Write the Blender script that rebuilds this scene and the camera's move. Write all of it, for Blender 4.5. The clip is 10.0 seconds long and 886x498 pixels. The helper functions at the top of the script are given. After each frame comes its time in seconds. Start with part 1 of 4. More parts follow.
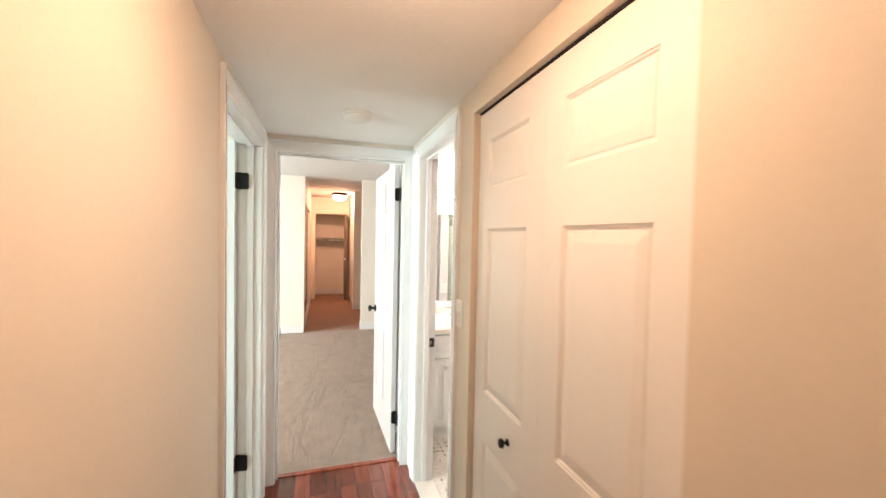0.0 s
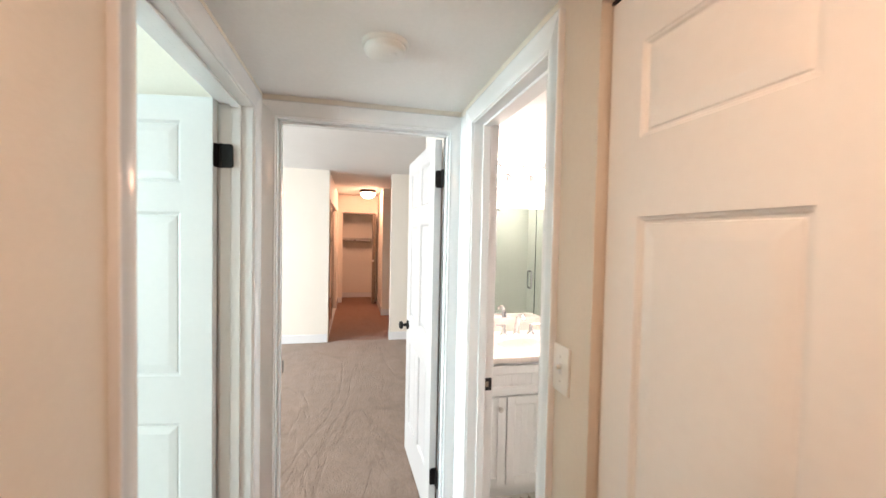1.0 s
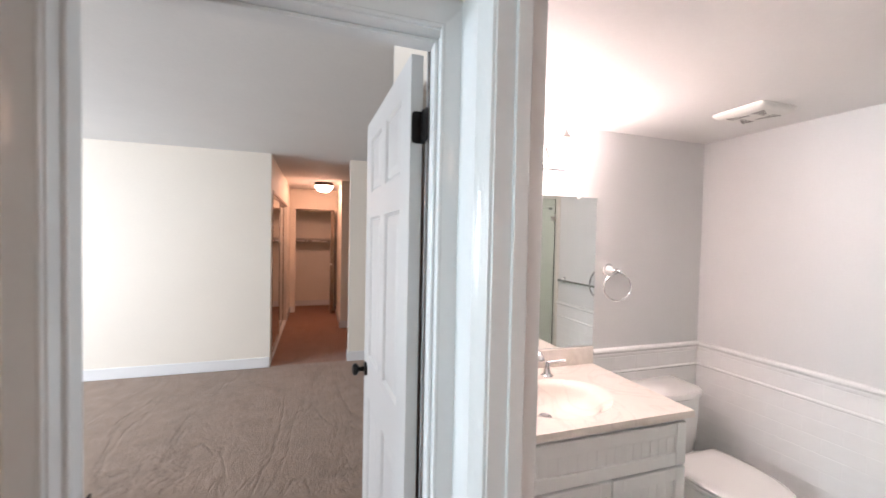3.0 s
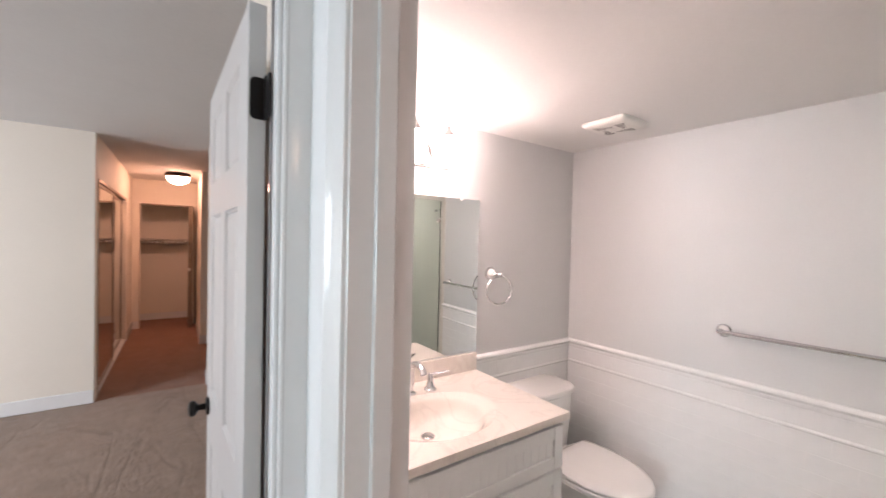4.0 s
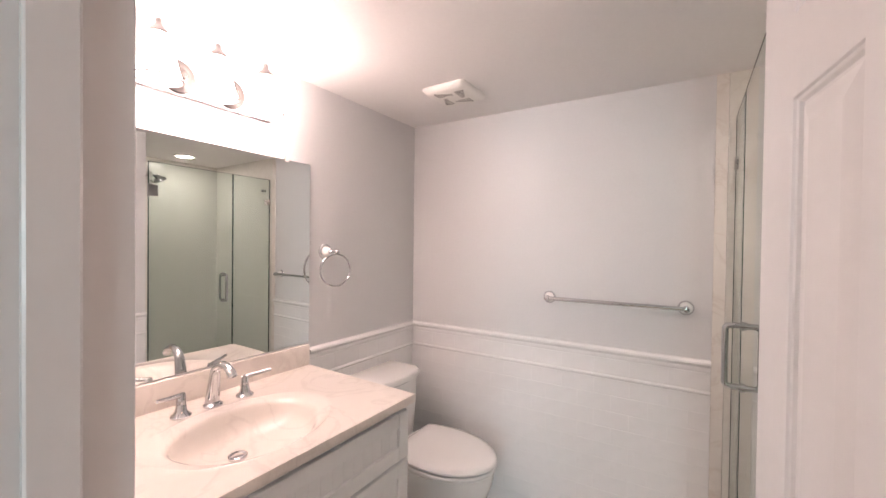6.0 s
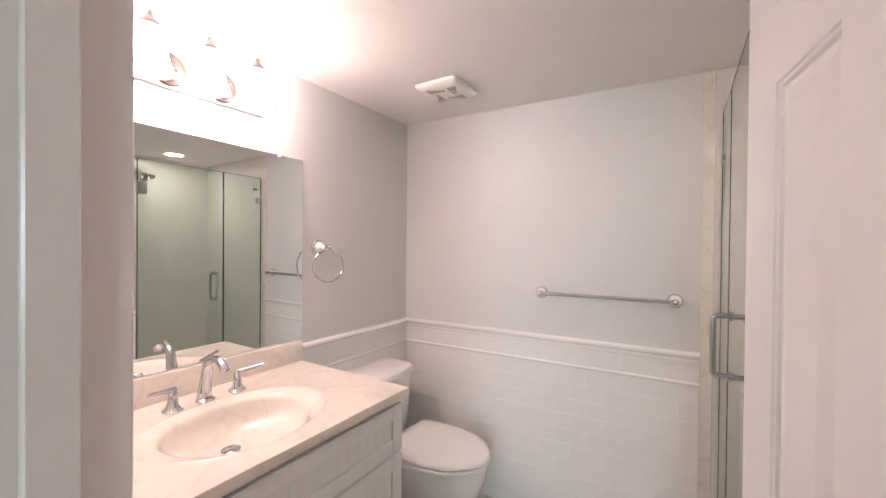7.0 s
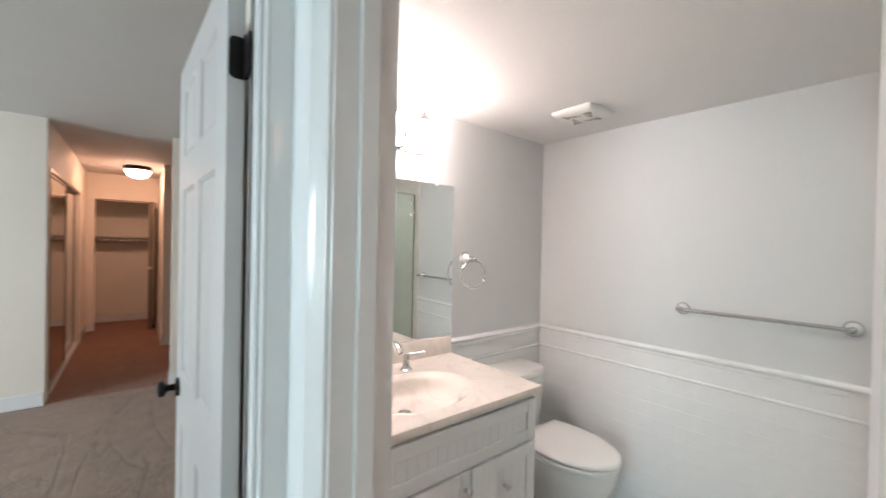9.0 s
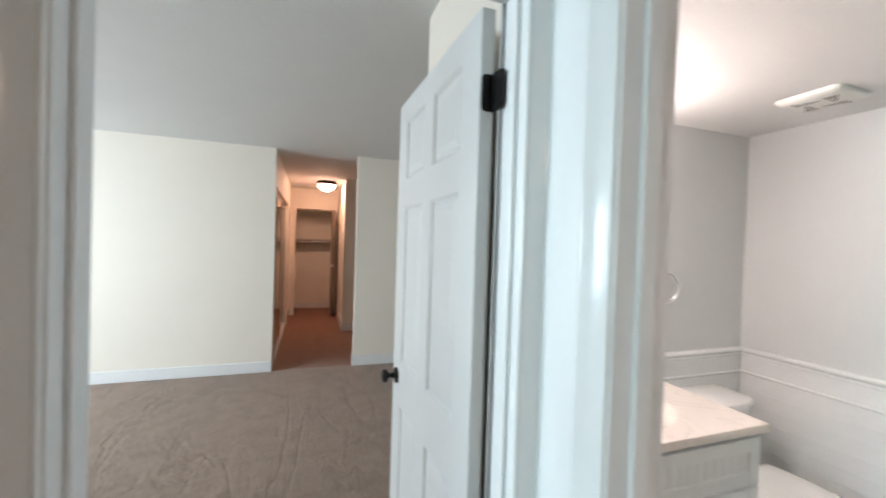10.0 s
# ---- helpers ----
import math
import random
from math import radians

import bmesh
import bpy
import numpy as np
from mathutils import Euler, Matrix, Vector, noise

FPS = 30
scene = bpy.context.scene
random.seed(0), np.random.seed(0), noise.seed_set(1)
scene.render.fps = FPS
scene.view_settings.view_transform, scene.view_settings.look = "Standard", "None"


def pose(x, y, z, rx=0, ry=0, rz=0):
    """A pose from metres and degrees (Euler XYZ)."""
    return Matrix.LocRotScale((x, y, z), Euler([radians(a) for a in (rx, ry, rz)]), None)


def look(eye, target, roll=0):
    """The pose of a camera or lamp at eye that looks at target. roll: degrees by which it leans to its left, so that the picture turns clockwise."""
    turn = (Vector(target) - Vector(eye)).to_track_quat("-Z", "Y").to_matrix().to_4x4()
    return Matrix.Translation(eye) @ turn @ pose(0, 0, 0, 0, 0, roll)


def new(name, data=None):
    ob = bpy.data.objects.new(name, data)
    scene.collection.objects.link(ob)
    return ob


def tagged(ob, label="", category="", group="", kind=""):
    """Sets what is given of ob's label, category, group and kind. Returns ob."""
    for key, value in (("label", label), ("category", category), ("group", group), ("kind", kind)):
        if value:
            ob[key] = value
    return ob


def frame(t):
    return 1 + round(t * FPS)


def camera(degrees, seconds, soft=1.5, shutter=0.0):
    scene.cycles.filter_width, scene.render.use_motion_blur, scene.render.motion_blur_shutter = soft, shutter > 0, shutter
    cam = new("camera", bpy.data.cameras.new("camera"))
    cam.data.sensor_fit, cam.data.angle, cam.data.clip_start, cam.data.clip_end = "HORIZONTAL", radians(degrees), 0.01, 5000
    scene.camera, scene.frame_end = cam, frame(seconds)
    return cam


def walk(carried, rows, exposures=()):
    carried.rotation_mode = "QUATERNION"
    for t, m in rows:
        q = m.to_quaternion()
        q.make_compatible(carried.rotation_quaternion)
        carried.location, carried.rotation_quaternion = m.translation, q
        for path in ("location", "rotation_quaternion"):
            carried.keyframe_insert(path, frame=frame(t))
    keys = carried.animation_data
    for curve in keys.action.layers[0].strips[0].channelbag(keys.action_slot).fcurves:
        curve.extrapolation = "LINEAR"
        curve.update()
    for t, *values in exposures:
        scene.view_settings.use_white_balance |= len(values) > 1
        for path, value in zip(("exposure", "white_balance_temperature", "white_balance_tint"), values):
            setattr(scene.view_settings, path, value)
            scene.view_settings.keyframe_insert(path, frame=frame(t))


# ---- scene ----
cam = camera(98.1, 10.0, shutter=0.4)
PATH = [
    (0, (0.869, 0.822, 1.54), (1.463, 2.73, 1.479), 1.2),
    (0.5, (0.883, 1.175, 1.542), (1.389, 3.109, 1.482), 1.1),
    (1, (0.931, 1.519, 1.529), (1.384, 3.466, 1.468), 1.2),
    (1.5, (0.964, 1.837, 1.523), (1.409, 3.786, 1.465), 1.1),
    (2, (0.958, 2.105, 1.519), (1.409, 4.053, 1.462), 1.2),
    (2.2, (0.968, 2.192, 1.514), (1.421, 4.139, 1.46), 1.1),
    (3.3, (1.134, 2.466, 1.516), (1.895, 4.315, 1.472), 1.3),
    (3.5, (1.159, 2.508, 1.519), (2.028, 4.309, 1.484), 1.3),
    (4, (1.216, 2.553, 1.528), (2.347, 4.201, 1.491), 1.3),
    (4.5, (1.254, 2.598, 1.517), (2.611, 4.066, 1.479), 1.1),
    (5, (1.305, 2.62, 1.492), (2.82, 3.925, 1.45), 0.9),
    (5.5, (1.359, 2.657, 1.441), (2.991, 3.813, 1.417), 0.9),
    (6, (1.399, 2.683, 1.403), (3.077, 3.77, 1.378), 0.7),
    (7.5, (1.369, 2.678, 1.374), (3.071, 3.729, 1.358), 0.5),
    (8, (1.313, 2.643, 1.406), (2.977, 3.753, 1.391), 0.7),
    (8.5, (1.258, 2.597, 1.422), (2.751, 3.928, 1.406), 1.0),
    (9, (1.187, 2.536, 1.431), (2.434, 4.099, 1.413), 1.2),
    (9.5, (1.093, 2.545, 1.441), (2.07, 4.29, 1.426), 1.5),
    (10, (0.958, 2.621, 1.462), (1.611, 4.511, 1.433), 1.8),
]
EXPOSURES = [
    (0.0, 0.97, 7050, 15), (0.5, 0.90, 6950, 16), (1.0, 0.81, 6650, 16), (1.5, 0.56, 6450, 17), (2.0, 0.40, 6250, 18),
    (3.5, 0.0, 6500, 22), (4.5, -0.06, 6700, 25), (6.0, -0.16, 6800, 26), (7.5, -0.20, 6800, 24),
    (8.0, -0.22, 6500, 17), (8.5, -0.22, 6400, 15), (9.0, -0.14, 6200, 12), (10.0, -0.02, 6150, 11),
]
walk(cam, [(t, look(eye, target, roll)) for t, eye, target, roll in PATH], EXPOSURES)

# ---- world, lights, exposure ----
world = bpy.data.worlds.new("sky")
scene.world = world
world.use_nodes = True
_nt = world.node_tree
_sky = _nt.nodes.new("ShaderNodeTexSky")
_sky.sky_type = "NISHITA"
_sky.sun_disc = False
_sky.sun_elevation = radians(40)
_sky.sun_rotation = radians(250)
_nt.links.new(_sky.outputs["Color"], _nt.nodes["Background"].inputs["Color"])
_nt.nodes["Background"].inputs["Strength"].default_value = 0.12

HALL_LAMP, NOOK_LAMP, VANITY_LAMP, SHOWER_LAMP = 20.0, 64.0, 46.0, 88.0
BED_WINDOW, LEFT_WINDOW = 168.0, 80.0


def window_light(name, loc, target, sx, sy, watts, colour):
    data = bpy.data.lights.new(name, "AREA")
    data.shape, data.size, data.size_y, data.energy, data.color = "RECTANGLE", sx, sy, watts, colour
    ob = new(name, data)
    ob.matrix_world = look(loc, target)
    return ob


window_light("bedroom_window_light", (-3.45, 5.3, 1.45), (0.0, 5.4, 0.2), 1.8, 1.4, BED_WINDOW, (0.80, 0.935, 1.0))
window_light("left_room_window_light", (-2.7, 1.75, 1.45), (0.0, 2.4, 1.05), 1.1, 1.3, LEFT_WINDOW, (0.67, 0.93, 0.965))


# ---- materials ----
def material(name, base, rough=0.5, metal=0.0, mottle=0.05, scale=6.0, grain=60.0, bump=0.0, depth=0.002, coat=0.0, spec=0.5):
    m = bpy.data.materials.new(name)
    m.use_nodes = True
    nt = m.node_tree
    p = nt.nodes["Principled BSDF"]
    p.inputs["Roughness"].default_value = rough
    p.inputs["Metallic"].default_value = metal
    p.inputs["Coat Weight"].default_value = coat
    p.inputs["Specular IOR Level"].default_value = spec
    p.inputs["Base Color"].default_value = (*base, 1)
    if mottle > 0 or bump > 0:
        tc = nt.nodes.new("ShaderNodeTexCoord")
    if mottle > 0:
        n1 = nt.nodes.new("ShaderNodeTexNoise")
        n1.inputs["Scale"].default_value, n1.inputs["Detail"].default_value = scale, 5
        n2 = nt.nodes.new("ShaderNodeTexNoise")
        n2.inputs["Scale"].default_value, n2.inputs["Detail"].default_value = grain, 3
        add = nt.nodes.new("ShaderNodeMath")
        add.operation = "ADD"
        rng = nt.nodes.new("ShaderNodeMapRange")
        rng.inputs["From Min"].default_value, rng.inputs["From Max"].default_value = 0.6, 1.4
        rng.inputs["To Min"].default_value, rng.inputs["To Max"].default_value = 1 - mottle, 1 + mottle
        mul = nt.nodes.new("ShaderNodeVectorMath")
        mul.operation = "SCALE"
        mul.inputs[0].default_value = base
        for n in (n1, n2):
            nt.links.new(tc.outputs["Object"], n.inputs["Vector"])
        nt.links.new(n1.outputs["Fac"], add.inputs[0])
        nt.links.new(n2.outputs["Fac"], add.inputs[1])
        nt.links.new(add.outputs[0], rng.inputs["Value"])
        nt.links.new(rng.outputs[0], mul.inputs["Scale"])
        nt.links.new(mul.outputs[0], p.inputs["Base Color"])
        r2 = nt.nodes.new("ShaderNodeMapRange")
        r2.inputs["To Min"].default_value, r2.inputs["To Max"].default_value = max(0.0, rough - 0.06), min(1.0, rough + 0.06)
        nt.links.new(n1.outputs["Fac"], r2.inputs["Value"])
        nt.links.new(r2.outputs[0], p.inputs["Roughness"])
    if bump > 0:
        n3 = nt.nodes.new("ShaderNodeTexNoise")
        n3.inputs["Scale"].default_value, n3.inputs["Detail"].default_value = grain * 1.6, 4
        b = nt.nodes.new("ShaderNodeBump")
        b.inputs["Strength"].default_value, b.inputs["Distance"].default_value = bump, depth
        nt.links.new(tc.outputs["Object"], n3.inputs["Vector"])
        nt.links.new(n3.outputs["Fac"], b.inputs["Height"])
        nt.links.new(b.outputs["Normal"], p.inputs["Normal"])
    return m


def emitter(name, colour, strength, base=(0.9, 0.9, 0.88)):
    m = material(name, base, 0.3, mottle=0.0)
    p = m.node_tree.nodes["Principled BSDF"]
    p.inputs["Emission Color"].default_value = (*colour, 1)
    p.inputs["Emission Strength"].default_value = strength
    return m


HALL_PAINT = material("hall_paint", (0.71, 0.64, 0.545), 0.55, mottle=0.03, scale=1.5, grain=90, bump=0.25)
ROOM_PAINT = material("bedroom_paint", (0.80, 0.740, 0.652), 0.6, mottle=0.03, scale=1.5, grain=90, bump=0.25)
BATH_PAINT = material("bath_paint", (0.685, 0.692, 0.692), 0.45, mottle=0.02, scale=1.5, grain=90, bump=0.2)
# Same white paint twice; hall light and bedroom shade are put into the colour
CEILING_LIT = material("ceiling_paint_lit", (0.87, 0.86, 0.84), 0.8, mottle=0.03, scale=3, grain=60, bump=0.4, depth=0.003)
CEILING_SHADED = material("ceiling_paint_shaded", (0.69, 0.69, 0.68), 0.8, mottle=0.03, scale=3, grain=60, bump=0.3, depth=0.003)
BATH_CEILING = material("bath_ceiling_paint", (0.81, 0.80, 0.785), 0.6, mottle=0.02, scale=2, grain=70, bump=0.1, depth=0.002)
TRIM = material("white_gloss_trim", (0.78, 0.78, 0.775), 0.17, mottle=0.02, scale=4, grain=40, bump=0.06, depth=0.001)
# One white door paint; colour carries the light: closet brightened, other doors dimmed
DOOR_DIMMED = material("white_door_paint_dimmed", (0.66, 0.66, 0.65), 0.3, mottle=0.02, scale=3, grain=50, bump=0.08, depth=0.001)
DOOR_LIT = material("white_door_paint_lit", (0.83, 0.81, 0.78), 0.3, mottle=0.02, scale=3, grain=50, bump=0.08, depth=0.001)
BLACK = material("black_bronze", (0.012, 0.011, 0.011), 0.35, metal=0.6, mottle=0.2, scale=30, grain=200)
CHROME = material("chrome", (0.60, 0.61, 0.62), 0.05, metal=1.0, mottle=0.0)
NICKEL = material("brushed_nickel", (0.62, 0.60, 0.57), 0.28, metal=1.0, mottle=0.05, scale=20, grain=200)
PORCELAIN = material("porcelain", (0.84, 0.83, 0.81), 0.08, mottle=0.01, scale=3, grain=10, coat=0.5)
PLASTIC = material("white_plastic", (0.80, 0.79, 0.75), 0.35, mottle=0.02, scale=8, grain=60)
CABINET = material("cabinet_white", (0.81, 0.82, 0.815), 0.35, mottle=0.02, scale=5, grain=60)
DARK = material("dark_gap", (0.02, 0.02, 0.02), 0.8, mottle=0.2)
TILE = material("glazed_white_tile", (0.87, 0.87, 0.865), 0.10, mottle=0.02, scale=5, grain=30, bump=0.05, depth=0.002, coat=0.3)
GROUT = material("grout", (0.84, 0.84, 0.83), 0.35, mottle=0.03, scale=20, grain=150, bump=0.3)
LAMP_METAL = material("dark_bronze_lamp_metal", (0.05, 0.035, 0.03), 0.4, metal=0.8, mottle=0.1)
WOOD_ROD = material("closet_shelf_paint", (0.62, 0.58, 0.52), 0.5, mottle=0.05)
TAN_FRAME = material("bronze_anodised_frame", (0.26, 0.20, 0.15), 0.35, metal=0.7, mottle=0.05)


def mirror_material():
    return material("mirror_silver", (0.90, 0.92, 0.91), 0.005, metal=1.0, mottle=0.0)


MIRROR = mirror_material()


def glass_material(name, tint):
    m = bpy.data.materials.new(name)
    m.use_nodes = True
    p = m.node_tree.nodes["Principled BSDF"]
    p.inputs["Base Color"].default_value = (*tint, 1)
    p.inputs["Roughness"].default_value = 0.0
    p.inputs["Transmission Weight"].default_value = 1.0
    p.inputs["IOR"].default_value = 1.45
    return m


GLASS = glass_material("shower_glass", (0.83, 0.92, 0.89))
GLASS_EDGE = material("glass_edge_green", (0.012, 0.050, 0.040), 0.08, mottle=0.0, coat=0.4)


def marble_material(name, base, vein, scale, rough, veins, soft):
    m = material(name, base, rough, mottle=0.03, scale=4, grain=25)
    nt = m.node_tree
    p = nt.nodes["Principled BSDF"]
    src = p.inputs["Base Color"].links[0].from_socket
    tc = nt.nodes.new("ShaderNodeTexCoord")
    n = nt.nodes.new("ShaderNodeTexNoise")
    n.inputs["Scale"].default_value, n.inputs["Detail"].default_value, n.inputs["Distortion"].default_value = scale, 8, 2.2
    ramp = nt.nodes.new("ShaderNodeValToRGB")
    e = ramp.color_ramp.elements
    e[0].position, e[0].color = 0.5 - soft, (0, 0, 0, 1)
    e[1].position, e[1].color = 0.5 + soft, (0, 0, 0, 1)
    mid = e.new(0.5)
    mid.color = (1, 1, 1, 1)
    mix = nt.nodes.new("ShaderNodeMix")
    mix.data_type = "RGBA"
    mix.inputs["B"].default_value = (*vein, 1)
    nt.links.new(tc.outputs["Object"], n.inputs["Vector"])
    nt.links.new(n.outputs["Fac"], ramp.inputs["Fac"])
    k = nt.nodes.new("ShaderNodeMath")
    k.operation = "MULTIPLY"
    k.inputs[1].default_value = veins
    nt.links.new(ramp.outputs["Color"], k.inputs[0])
    nt.links.new(k.outputs[0], mix.inputs["Factor"])
    nt.links.new(src, mix.inputs["A"])
    nt.links.new(mix.outputs["Result"], p.inputs["Base Color"])
    return m


COUNTER = marble_material("cultured_marble", (0.80, 0.74, 0.68), (0.50, 0.43, 0.39), 3.4, 0.12, 0.22, 0.04)
SHOWER_TILE = marble_material("shower_marble", (0.72, 0.715, 0.66), (0.50, 0.46, 0.40), 3.0, 0.15, 0.16, 0.03)
MARBLE = marble_material("marble_jamb", (0.78, 0.75, 0.70), (0.50, 0.42, 0.34), 4.0, 0.15, 0.22, 0.035)


def plank_material():
    m = material("cherry_laminate", (0.20, 0.045, 0.025), 0.16, mottle=0.25, scale=3, grain=12, coat=0.3)
    nt = m.node_tree
    p = nt.nodes["Principled BSDF"]
    src = p.inputs["Base Color"].links[0].from_socket
    info = nt.nodes.new("ShaderNodeObjectInfo")
    rng = nt.nodes.new("ShaderNodeMapRange")
    rng.inputs["To Min"].default_value, rng.inputs["To Max"].default_value = 0.55, 1.5
    tc = nt.nodes.new("ShaderNodeTexCoord")
    mp = nt.nodes.new("ShaderNodeMapping")
    mp.inputs["Scale"].default_value = (55, 2.5, 1)
    n = nt.nodes.new("ShaderNodeTexNoise")
    n.inputs["Scale"].default_value, n.inputs["Detail"].default_value, n.inputs["Distortion"].default_value = 1.0, 6, 0.6
    r2 = nt.nodes.new("ShaderNodeMapRange")
    r2.inputs["From Min"].default_value, r2.inputs["From Max"].default_value = 0.3, 0.7
    r2.inputs["To Min"].default_value, r2.inputs["To Max"].default_value = 0.6, 1.35
    mul = nt.nodes.new("ShaderNodeMath")
    mul.operation = "MULTIPLY"
    sc = nt.nodes.new("ShaderNodeVectorMath")
    sc.operation = "SCALE"
    nt.links.new(info.outputs["Random"], rng.inputs["Value"])
    nt.links.new(tc.outputs["Object"], mp.inputs["Vector"])
    nt.links.new(mp.outputs[0], n.inputs["Vector"])
    nt.links.new(n.outputs["Fac"], r2.inputs["Value"])
    nt.links.new(rng.outputs[0], mul.inputs[0])
    nt.links.new(r2.outputs[0], mul.inputs[1])
    nt.links.new(src, sc.inputs[0])
    nt.links.new(mul.outputs[0], sc.inputs["Scale"])
    nt.links.new(sc.outputs[0], p.inputs["Base Color"])
    return m


PLANK = plank_material()


def carpet_material(name, base):
    m = material(name, base, 0.95, mottle=0.20, scale=7, grain=70, spec=0.1)
    nt = m.node_tree
    p = nt.nodes["Principled BSDF"]
    p.inputs["Sheen Weight"].default_value = 0.2
    src = p.inputs["Base Color"].links[0].from_socket
    tc = nt.nodes.new("ShaderNodeTexCoord")

    # Shade of the pile's creases, multiplied into the colour and also used as bump
    def crease_shade(scale, turn, dist, width, low):
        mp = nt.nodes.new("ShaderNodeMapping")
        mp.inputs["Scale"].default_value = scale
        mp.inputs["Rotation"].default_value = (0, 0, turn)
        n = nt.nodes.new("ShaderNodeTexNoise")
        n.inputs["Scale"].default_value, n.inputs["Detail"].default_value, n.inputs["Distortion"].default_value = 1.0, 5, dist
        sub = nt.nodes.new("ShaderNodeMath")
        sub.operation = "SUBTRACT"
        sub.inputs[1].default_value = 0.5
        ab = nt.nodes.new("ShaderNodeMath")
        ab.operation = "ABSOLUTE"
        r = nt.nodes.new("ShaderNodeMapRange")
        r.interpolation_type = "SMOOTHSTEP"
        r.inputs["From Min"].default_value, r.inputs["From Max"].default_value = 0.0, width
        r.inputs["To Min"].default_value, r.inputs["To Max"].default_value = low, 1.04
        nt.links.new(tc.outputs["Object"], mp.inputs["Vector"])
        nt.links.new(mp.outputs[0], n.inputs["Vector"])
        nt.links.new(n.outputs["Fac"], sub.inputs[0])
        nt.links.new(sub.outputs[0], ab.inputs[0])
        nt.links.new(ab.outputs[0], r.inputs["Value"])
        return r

    a = crease_shade((9.0, 3.0, 1), 0.45, 1.6, 0.07, 0.92)
    c = crease_shade((2.3, 0.55, 1), -0.15, 1.4, 0.035, 0.79)
    d = crease_shade((6.0, 7.0, 1), 0.9, 2.0, 0.09, 0.92)
    two = nt.nodes.new("ShaderNodeMath")
    two.operation = "MULTIPLY"
    mul = nt.nodes.new("ShaderNodeMath")
    mul.operation = "MULTIPLY"
    sc = nt.nodes.new("ShaderNodeVectorMath")
    sc.operation = "SCALE"
    nt.links.new(a.outputs[0], two.inputs[0])
    nt.links.new(d.outputs[0], two.inputs[1])
    nt.links.new(two.outputs[0], mul.inputs[0])
    nt.links.new(c.outputs[0], mul.inputs[1])
    nt.links.new(src, sc.inputs[0])
    # eases the painted crease shade before it darkens the base colour
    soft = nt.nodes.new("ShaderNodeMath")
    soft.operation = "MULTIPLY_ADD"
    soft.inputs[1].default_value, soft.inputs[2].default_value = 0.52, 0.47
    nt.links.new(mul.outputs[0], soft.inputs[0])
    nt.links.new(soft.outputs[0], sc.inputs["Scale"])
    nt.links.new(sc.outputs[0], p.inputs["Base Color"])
    v = nt.nodes.new("ShaderNodeTexNoise")
    v.inputs["Scale"].default_value, v.inputs["Detail"].default_value = 240, 2
    hsum = nt.nodes.new("ShaderNodeMath")
    hsum.operation = "MULTIPLY_ADD"
    hsum.inputs[1].default_value = 2.4
    bp = nt.nodes.new("ShaderNodeBump")
    bp.inputs["Strength"].default_value, bp.inputs["Distance"].default_value = 0.9, 0.007
    nt.links.new(tc.outputs["Object"], v.inputs["Vector"])
    nt.links.new(mul.outputs[0], hsum.inputs[0])
    nt.links.new(v.outputs["Fac"], hsum.inputs[2])
    nt.links.new(hsum.outputs[0], bp.inputs["Height"])
    nt.links.new(bp.outputs["Normal"], p.inputs["Normal"])
    return m


CARPET = carpet_material("taupe_carpet", (0.304, 0.216, 0.165))
# Same carpet reddened: the passage lamp's warm light is put into its colour
CARPET_WARM_LIT = carpet_material("taupe_carpet_warm_lit", (0.270, 0.135, 0.085))


# ---- mesh helpers ----
def box(bm, x0, x1, y0, y1, z0, z1, bevel=0.0, segs=1):
    made = bmesh.ops.create_cube(bm, size=1.0)
    vs = made["verts"]
    for v in vs:
        v.co = ((x0 + x1) / 2 + v.co.x * (x1 - x0), (y0 + y1) / 2 + v.co.y * (y1 - y0), (z0 + z1) / 2 + v.co.z * (z1 - z0))
    if bevel:
        es = list({e for v in vs for e in v.link_edges})
        bmesh.ops.bevel(bm, geom=es, offset=bevel, segments=segs, affect="EDGES", profile=0.6)


def lathe(bm, pts, m=Matrix(), n=24, sx=1.0, sy=1.0):
    """A body of revolution about z from (radius, height) pairs; radius 0 closes it."""
    rings = []
    for r, z in pts:
        if r < 1e-6:
            rings.append([bm.verts.new(m @ Vector((0, 0, z)))])
        else:
            rings.append([bm.verts.new(m @ Vector((r * sx * math.cos(2 * math.pi * i / n), r * sy * math.sin(2 * math.pi * i / n), z))) for i in range(n)])
    for a, b in zip(rings, rings[1:]):
        for i in range(n):
            j = (i + 1) % n
            if len(a) == 1 and len(b) == 1:
                continue
            if len(a) == 1:
                bm.faces.new((a[0], b[j], b[i]))
            elif len(b) == 1:
                bm.faces.new((a[i], a[j], b[0]))
            else:
                bm.faces.new((a[i], a[j], b[j], b[i]))


